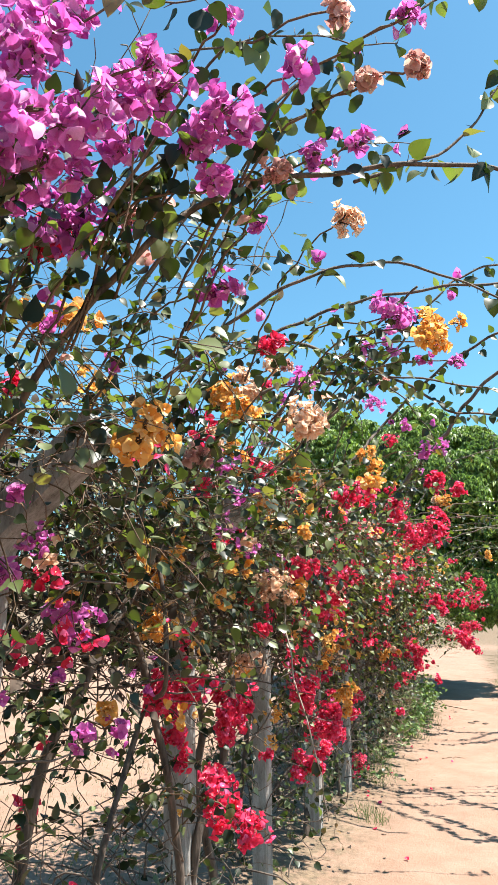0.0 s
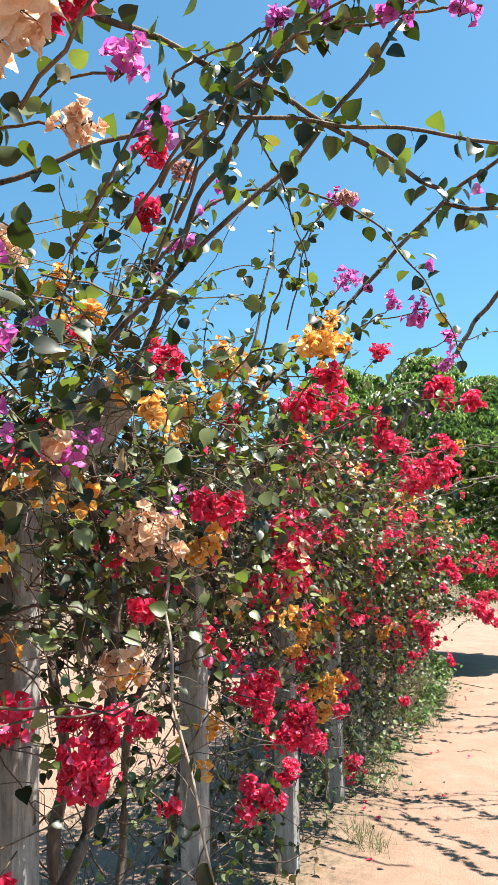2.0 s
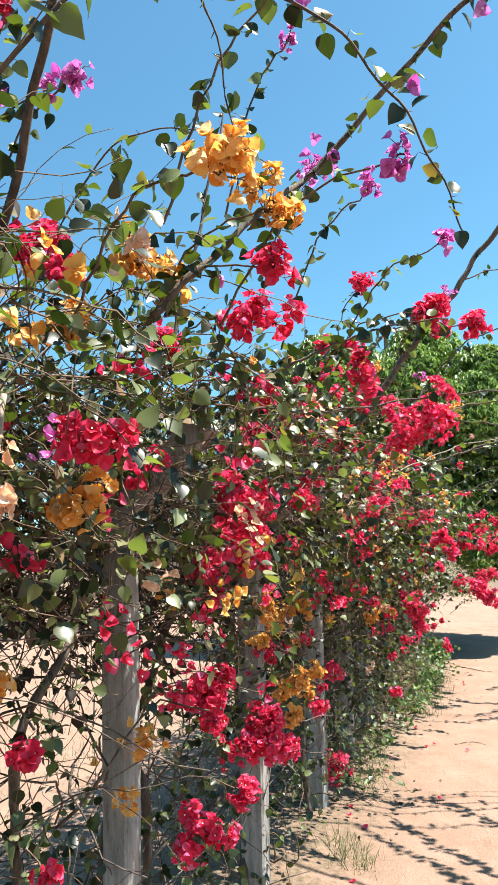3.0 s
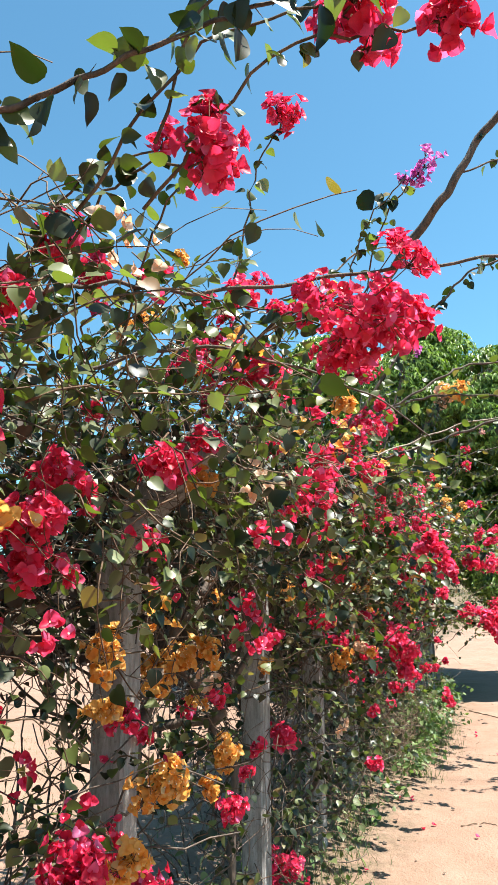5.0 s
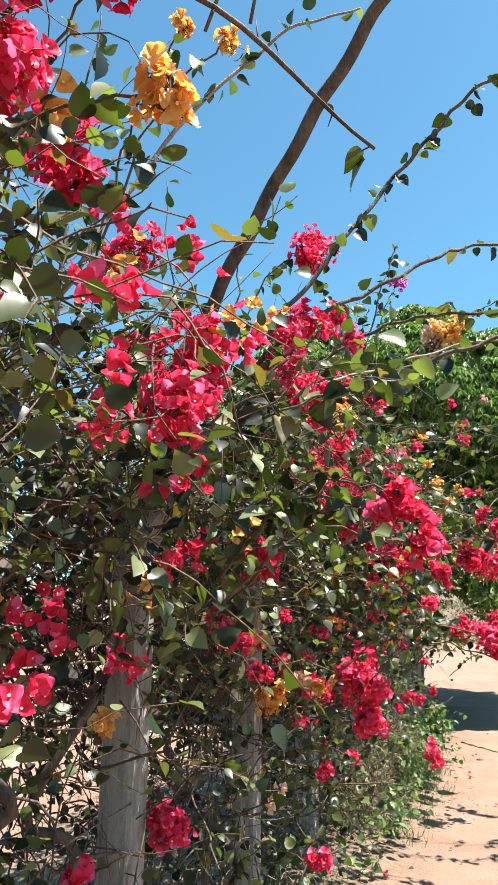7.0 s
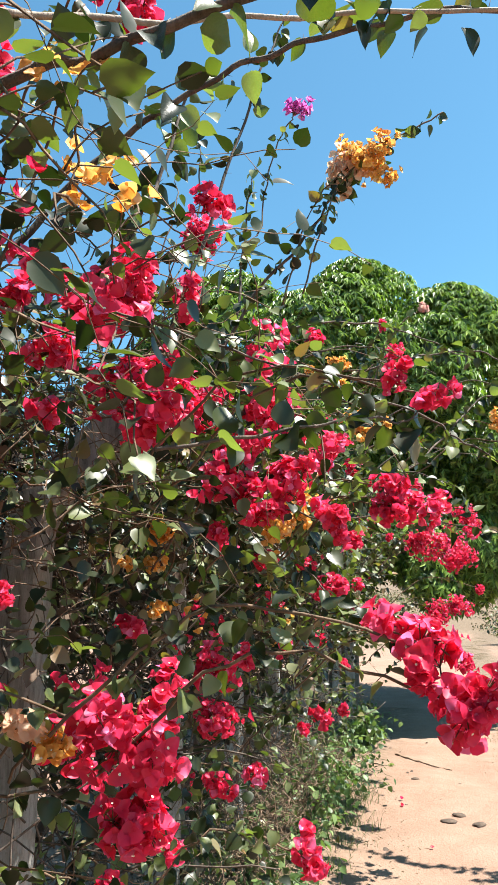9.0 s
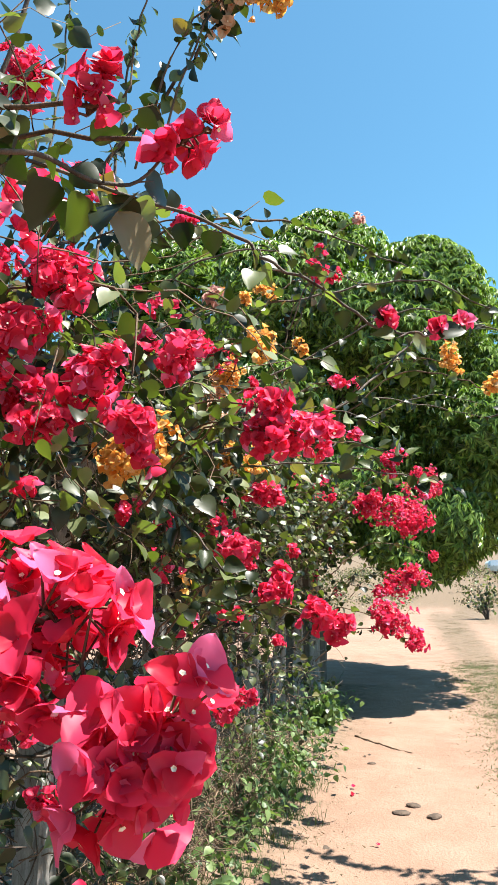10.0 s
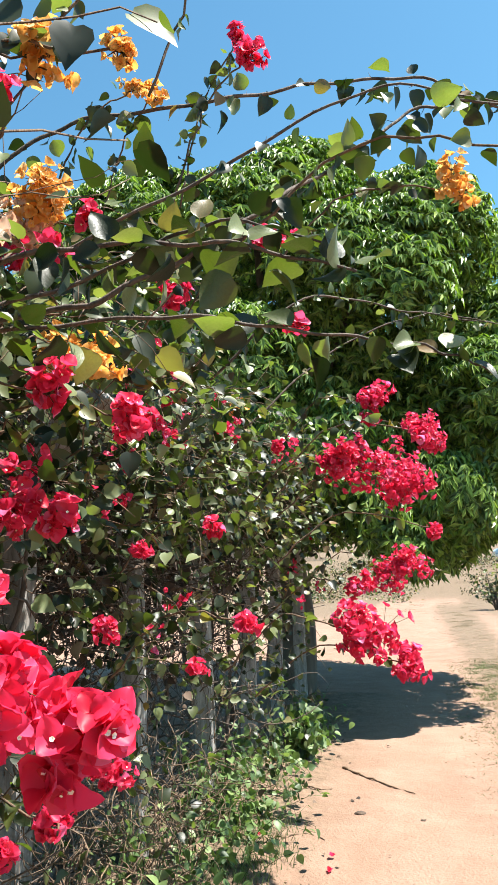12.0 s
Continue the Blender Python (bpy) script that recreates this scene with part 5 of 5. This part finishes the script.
# ---- mango tree ----
def mango_tree(x, y, r, h, whorls, big=1.0, label="dense domed green mango tree standing behind the hedge"):
    z0 = on_ground(x, y)
    root = new("mango_tree")
    root.location = (x, y, z0)
    tagged(root, label, "tree")
    pts = [(0, 0, -0.1), (0.05, 0.05, 0.8), (-0.05, 0, 1.7)]
    ln = curve_through(pts, 6)
    part("trunk", solid("trunk", *tubes(ln[None], np.linspace(0.3, 0.2, len(ln))[None], 10), [M_MBARK]), root)
    for k in range(8):
        a = k * 0.8 + R.uniform(-0.2, 0.2)
        e = np.array((math.cos(a) * r * 0.6, math.sin(a) * r * 0.6, h * R.uniform(0.5, 0.75)))
        ln = curve_through([(-0.05, 0, 1.5), e * np.array((0.4, 0.4, 0.6)) + np.array((0, 0, 0.4)), e], 6)
        part("limb", solid("limb", *tubes(ln[None], np.linspace(0.12, 0.03, len(ln))[None], 7), [M_MBARK]), root)
    # leafy lobes over the dome, whorls of hanging leaves on their upper sides, and a sparse dark heart
    zc = h * 0.5
    nl = 90
    gold = np.arange(nl) + 0.5
    ld = np.column_stack((np.sqrt(1 - (1 - 2 * gold / nl) ** 2) * np.cos(gold * 2.39996), np.sqrt(1 - (1 - 2 * gold / nl) ** 2) * np.sin(gold * 2.39996), 1 - 2 * gold / nl))
    ld = unit(ld + R.normal(0, 0.1, ld.shape))
    ld = np.sign(ld) * np.abs(ld) ** 0.82
    lob = ld * np.array((r * 0.78, r * 0.78, (h - zc) * 0.78)) + np.array((0, 0, zc))
    lob[:, 2] -= 0.8 * np.clip(lob[:, 0] / r, 0, 1) * np.clip(lob[:, 2] - zc, 0, 9) / (h - zc)
    lr = R.uniform(0.16, 0.31, nl) * r
    w = R.randint(0, nl, whorls)
    wd = unit(R.normal(0, 1, (whorls, 3)) + ld[w] * 0.75 + np.array((0, 0, 0.85)))
    p = lob[w] + wd * (lr[w] * R.uniform(0.72, 1.05, whorls))[:, None]
    k = whorls // 4
    inner = unit(R.normal(0, 1, (k, 3))) * (R.rand(k, 1) ** 0.4) * np.array((r * 0.8, r * 0.8, (h - zc) * 0.72)) + np.array((0, 0, zc))
    p, wd = np.vstack((p, inner)), np.vstack((wd, unit(R.normal(0, 1, (k, 3)))))
    ok = (p[:, 2] > 1.62 + 0.25 * np.sin(p[:, 0] * 3) + 0.2 * np.sin(p[:, 1] * 4)) & (p[:, 2] < h)
    p, wd = p[ok], wd[ok]
    n = 8
    axis = unit(wd + np.array((0, 0, 0.5)))
    pos = np.repeat(p, n, 0)
    ax = np.repeat(axis, n, 0)
    rad = unit(np.cross(ax, unit(R.normal(0, 1, pos.shape))))
    ahead = rad + ax * 0.25 + np.array((0, 0, -0.85))
    s = R.uniform(0.065, 0.125, len(pos)) * big
    part("crown", solid("crown", *place(NARROW, pos, ahead, ax + rad * 0.3, s, s * 0.28), [M_MANGO], None, False), root, "glossy long drooping leaves", "stuff")


mango_tree(-1.85, 15.9, 3.0, 5.95, 62000)


# ---- grass, weeds, litter ----
def tufts(name, label, pts, blades, height, material, spread=0.05, width=0.004, lean=0.4):
    p = np.repeat(pts, blades, 0)
    p = p + np.column_stack((R.normal(0, spread, (len(p), 2)), np.zeros(len(p))))
    p[:, 2] = ground_height(p[:, 0], p[:, 1]) - 0.005
    ahead = np.column_stack((R.normal(0, lean, (len(p), 2)), np.ones(len(p))))
    s = R.uniform(*height, len(p))
    v, f = place(BLADE, p, ahead, R.normal(0, 1, p.shape), s, np.full(len(p), width))
    tagged(new(name, solid(name, v, f, [material])), label, "grass", "", "stuff")


def leaning(n, y0, y1):
    y = R.uniform(y0, y1, n)
    x = R.uniform(0.2, 0.95, n) - 0.05 * (y - 13)
    return np.column_stack((x, y, np.zeros(n)))


def scatter(n, x0, x1, y0, y1):
    return np.column_stack((R.uniform(x0, x1, n), R.uniform(y0, y1, n), np.zeros(n)))


tufts("green_grass", "fresh green grass at the foot of the fence", np.vstack((scatter(46, -1.25, -0.9, 9.5, 11.8), scatter(6, -1.05, -0.85, 5.7, 6.1), scatter(24, -1.35, -1.05, 6.5, 9.3), scatter(20, -1.5, -1.1, 12, 14.5))), 34, (0.03, 0.11), M_GRASS, 0.06, 0.0035)
tufts("yard_grass", "thin pale green grass behind the fence", np.vstack((scatter(300, -5, -1.5, -0.5, 7), scatter(200, -5, -1.7, 7, 14))), 12, (0.03, 0.09), M_GRASS, 0.12)
tufts("dry_grass", "bleached dry grass beside the track", np.vstack((scatter(40, -1.05, -0.75, 9.8, 11.3), leaning(900, 11.0, 19), leaning(260, 19, 32), scatter(260, 2.2, 4.5, 14, 30), scatter(60, -1.6, -1.25, 7.5, 12.5), scatter(500, -3, 4, 28, 42))), 40, (0.010, 0.034), M_STRAW, 0.14, 0.006, 3.0)
tufts("strip_grass", "half-dry green grass in the strip between the tracks", leaning(420, 11.2, 18.5), 44, (0.010, 0.036), M_GRASS, 0.12, 0.006, 1.6)

# dead stems hanging in the lower hedge
n = 1500
st = np.column_stack((R.uniform(-1.55, -1.12, n), np.concatenate((R.normal(10.2, 0.6, n - 350), R.uniform(6.5, 13, 350))), np.abs(R.normal(0.1, 0.28, n))))
ln = grow(st, np.column_stack((R.normal(0, 0.5, (n, 2)), R.normal(0.5, 0.6, n))), R.uniform(0.1, 0.34, n), 7, 0.3, 0.5)
tagged(new("dead_stems", solid("dead_stems", *tubes(ln, np.tile(np.linspace(0.0028, 0.0014, 7), (n, 1)), 3), [M_HAY])), "dry straw-coloured dead stems along the fence", "dead stems", "", "stuff")


# low weeds climbing at the fence foot
n = 340
st = np.column_stack((R.uniform(-1.5, -1.02, n), np.concatenate((R.uniform(9.4, 12.0, n // 2), R.uniform(6.5, 9.4, n // 10), R.uniform(11.5, 14, n - n // 2 - n // 10))), np.zeros(n)))
st[:, 2] = ground_height(st[:, 0], st[:, 1])
ln = grow(st, np.column_stack((R.normal(0.15, 0.5, n), R.normal(0, 0.5, n), R.normal(1, 0.3, n))), R.uniform(0.08, 0.5, n), 8, 0.35, 0.2)
tv, tf = tubes(ln, np.tile(np.linspace(0.002, 0.001, 8), (n, 1)), 3)
lv, lf = leaves_along(ln, 1, (0.025, 0.055), 0.15)
v, f = joined(((tv, tf), (lv, lf)))
tagged(new("weeds", solid("weeds", v, f, [M_WEED])), "light green leafy weeds at the foot of the fence", "weeds", "", "stuff")


def small_bush(name, label, x, y, h, w, leaves_n, material):
    root = new(name)
    root.location = (x, y, on_ground(x, y))
    tagged(root, label, "bush")
    k = 14
    ln = grow(R.normal(0, 0.03, (k, 3)) * np.array((1, 1, 0)), np.column_stack((R.normal(0, w / h * 0.7, (k, 2)), np.ones(k))), R.uniform(0.6, 1.0, k) * h, 9, 0.1, 0.12)
    part("branchwork", solid("branchwork", *tubes(ln, np.tile(np.linspace(0.012, 0.004, 9) * h, (k, 1)), 5), [M_BARK]), root, "", "stuff")
    q = ln[:, 3:].reshape(-1, 3)
    q = q[R.randint(0, len(q), leaves_n)] + R.normal(0, 0.09 * h, (leaves_n, 3))
    q[:, 2] = np.maximum(q[:, 2], 0.03)
    part("foliage", solid("foliage", *place(HEART, q, R.normal(0, 1, q.shape) + np.array((0, 0, -0.2)), R.normal(0, 0.5, q.shape) + np.array((0, 0, 0.8)), R.uniform(0.05, 0.09, leaves_n) * max(1, h)), [material]), root, "", "stuff")


small_bush("sapling", "small bright green sapling beside the fence", -1.12, 13.1, 0.32, 0.1, 190, M_WEED)
# dry scrub closing the view at the end of the field
n = 420
c = np.column_stack((R.uniform(-7, 14, n), R.uniform(37, 62, n), np.zeros(n)))
c = c[np.abs(c[:, 0] + 0.5) > 1.3 - 0.03 * (c[:, 1] - 37)]
c[:, 2] = ground_height(c[:, 0], c[:, 1])
h_ = R.uniform(0.15, 0.7, len(c))
q = np.repeat(c, 60, 0)
lift = R.rand(len(q)) * np.repeat(h_, 60)
q = q + np.column_stack((R.normal(0, 0.28, (len(q), 2)), np.zeros(len(q))))
q[:, 2] = ground_height(q[:, 0], q[:, 1]) + lift
v, f = place(HEART, q, R.normal(0, 1, q.shape), R.normal(0, 0.6, q.shape) + np.array((0, 0, 0.7)), R.uniform(0.05, 0.12, len(q)))
dry_half = np.repeat(R.rand(len(q)) < 0.6, len(HEART[1])).astype(int)
tagged(new("scrub", solid("scrub", v, f, [M_LEAF, M_STRAW], dry_half)), "low dry grey-green scrub at the far edge of the field", "scrub", "", "stuff")
small_bush("shrub", "sparse dry shrub in the far field", 1.1, 31, 1.35, 0.5, 240, M_LEAF)
small_bush("shrub", "sparse dry shrub in the far field", 2.0, 32, 1.0, 0.6, 130, M_LEAF)


def pat(x, y, sx, sy, sz, turn):
    """A dried lump with a ridged crust."""
    bm = bmesh.new()
    bmesh.ops.create_icosphere(bm, subdivisions=3, radius=1)
    for vt in bm.verts:
        k = 1 + 0.18 * noise.noise(vt.co * 1.7 + Vector((x * 9, y, 0))) + 0.06 * math.sin(vt.co.x * 14)
        vt.co = Vector((vt.co.x * sx * k, vt.co.y * sy * k, max(vt.co.z, -0.3) * sz * 0.62 * k))
    me = bpy.data.meshes.new("dung_pat")
    bm.to_mesh(me)
    bm.free()
    me.materials.append(M_ROCK)
    for pl in me.polygons:
        pl.use_smooth = True
    ob = new("dung_pat", me)
    ob.matrix_world = pose(x, y, on_ground(x, y) + 0.2 * sz * 0.8, 0, 0, turn)
    tagged(ob, "dry dark brown dung pat lying on the sand", "dung", "pats on the track")


pat(-0.37, 11.04, 0.052, 0.04, 0.017, 20)
pat(-0.31, 11.19, 0.043, 0.034, 0.019, -30)
pat(-0.19, 11.02, 0.052, 0.033, 0.019, 60)
pat(-0.63, 12.05, 0.03, 0.02, 0.018, 10)


def fallen_stick(points, r):
    ln = curve_through([(x, y, on_ground(x, y) + r * 0.8) for x, y in points], 6, 0.004)
    ob = new("fallen_twig", solid("fallen_twig", *tubes(ln[None], np.linspace(r, r * 0.4, len(ln))[None], 5), [M_TWIG]))
    tagged(ob, "dry twig lying on the sandy track", "twig", "twigs on the track")


fallen_stick([(-0.85, 12.95), (-0.7, 12.8), (-0.5, 12.62), (-0.37, 12.5)], 0.008)
fallen_stick([(-1.05, 12.5), (-0.95, 12.4), (-0.84, 12.45)], 0.007)
fallen_stick([(-0.95, 11.6), (-0.85, 11.7), (-0.75, 11.65)], 0.005)
fallen_stick([(-0.6, 8.4), (-0.45, 8.5), (-0.36, 8.42)], 0.004)

# fallen leaves and bracts on the sand
n = 150
q = np.column_stack((-1.2 + np.abs(R.normal(0, 0.3, n)), R.uniform(2, 14, n), np.zeros(n)))
q[:, 2] = ground_height(q[:, 0], q[:, 1]) + 0.006
v, f = place(HEART, q, np.column_stack((R.normal(0, 1, (n, 2)), np.zeros(n))), np.array((0, 0, 1.0)) + R.normal(0, 0.25, (n, 3)), R.uniform(0.015, 0.04, n))
tagged(new("fallen_leaves", solid("fallen_leaves", v, f, [M_DEAD])), "dry brown leaves scattered along the hedge", "fallen leaves", "", "stuff")
n = 22
q = np.column_stack((-1.1 + np.abs(R.normal(0, 0.35, n)), R.uniform(3, 12, n), np.zeros(n)))
q[:, 2] = ground_height(q[:, 0], q[:, 1]) + 0.008
tagged(new("fallen_bracts", flowers_mesh(q, np.array((0, 0, 1.0)) + R.normal(0, 0.3, (n, 3)), R.uniform(0.015, 0.026, n), M_CRIMSON)), "crimson bracts dropped on the sand", "fallen bracts", "", "stuff")


def box_loft(rings, material, name):
    """A closed body from cross-sections of equal length, each a ring of points."""
    k = len(rings[0])
    v = np.concatenate([np.array(r_) for r_ in rings])
    t = []
    for i in range(len(rings) - 1):
        for j in range(k):
            a_, b_ = i * k + j, i * k + (j + 1) % k
            t += [(a_, b_, b_ + k), (a_, b_ + k, a_ + k)]
    for base in (0, (len(rings) - 1) * k):
        t += [(base, base + j, base + j + 1) for j in range(1, k - 1)]
    return solid(name, v, np.array(t), [material], None, False)


def parked_car(x, y, turn):
    m_body, nt_, b_ = shader("silver_paint", 0.3)
    nt_.links.new(ramp(nt_, noise_tex(nt_, 3.0), ((0.3, (0.55, 0.57, 0.6)), (0.7, (0.68, 0.69, 0.71)))), b_.inputs["Base Color"])
    b_.inputs["Metallic"].default_value = 0.4
    m_glass, _, g_ = shader("dark_car_glass", 0.05)
    g_.inputs["Base Color"].default_value = (0.02, 0.03, 0.05, 1)
    m_tyre, _, t_ = shader("tyre_rubber", 0.9)
    t_.inputs["Base Color"].default_value = (0.02, 0.02, 0.02, 1)
    root = new("car")
    root.matrix_world = pose(x, y, on_ground(x, y), 0, 0, turn)
    tagged(root, "silver car parked at the edge of the dry field", "car")

    def ring(px, w, lo, hi):
        return [(px, -w, lo), (px, w, lo), (px, w * 1.02, (lo + hi) / 2), (px, w * 0.94, hi), (px, -w * 0.94, hi), (px, -w * 1.02, (lo + hi) / 2)]
    part("body", box_loft([ring(-2.05, 0.7, 0.45, 0.75), ring(-1.9, 0.8, 0.3, 0.9), ring(-0.9, 0.84, 0.25, 0.98), ring(1.3, 0.84, 0.25, 0.98), ring(1.9, 0.8, 0.3, 0.92), ring(2.05, 0.7, 0.45, 0.8)], m_body, "body"), root)
    part("window", box_loft([ring(-1.0, 0.74, 0.96, 0.99), ring(-0.35, 0.68, 0.96, 1.4), ring(1.2, 0.68, 0.96, 1.4), ring(1.75, 0.74, 0.96, 0.99)], m_glass, "window"), root, "dark window band")
    part("roof", box_loft([ring(-0.42, 0.66, 1.39, 1.42), ring(0.2, 0.67, 1.39, 1.47), ring(1.22, 0.66, 1.39, 1.43)], m_body, "roof"), root)
    for wx in (-1.25, 1.3):
        for wy in (-0.8, 0.8):
            ln_ = np.array([[(wx, wy - 0.09, 0.31), (wx, wy - 0.03, 0.31), (wx, wy + 0.03, 0.31), (wx, wy + 0.09, 0.31)]])
            part("wheel", solid("wheel", *tubes(ln_, np.array([[0.28, 0.31, 0.31, 0.28]]), 20), [m_tyre]), root, "black tyre")


parked_car(4.3, 52, 4)

# dark trees beyond the yard, and the dry field's edge
for tx, ty, tr, th in ((-34, 26, 5, 6.5), (-42, 44, 6, 7), (-26, 58, 5, 6), (-55, 30, 6, 7), (-14, 75, 5, 5), (14, 95, 6, 5.5), (30, 110, 6, 6)):
    mango_tree(tx, ty, tr, th, 1500, 2.4, "dark green tree far beyond the yard")
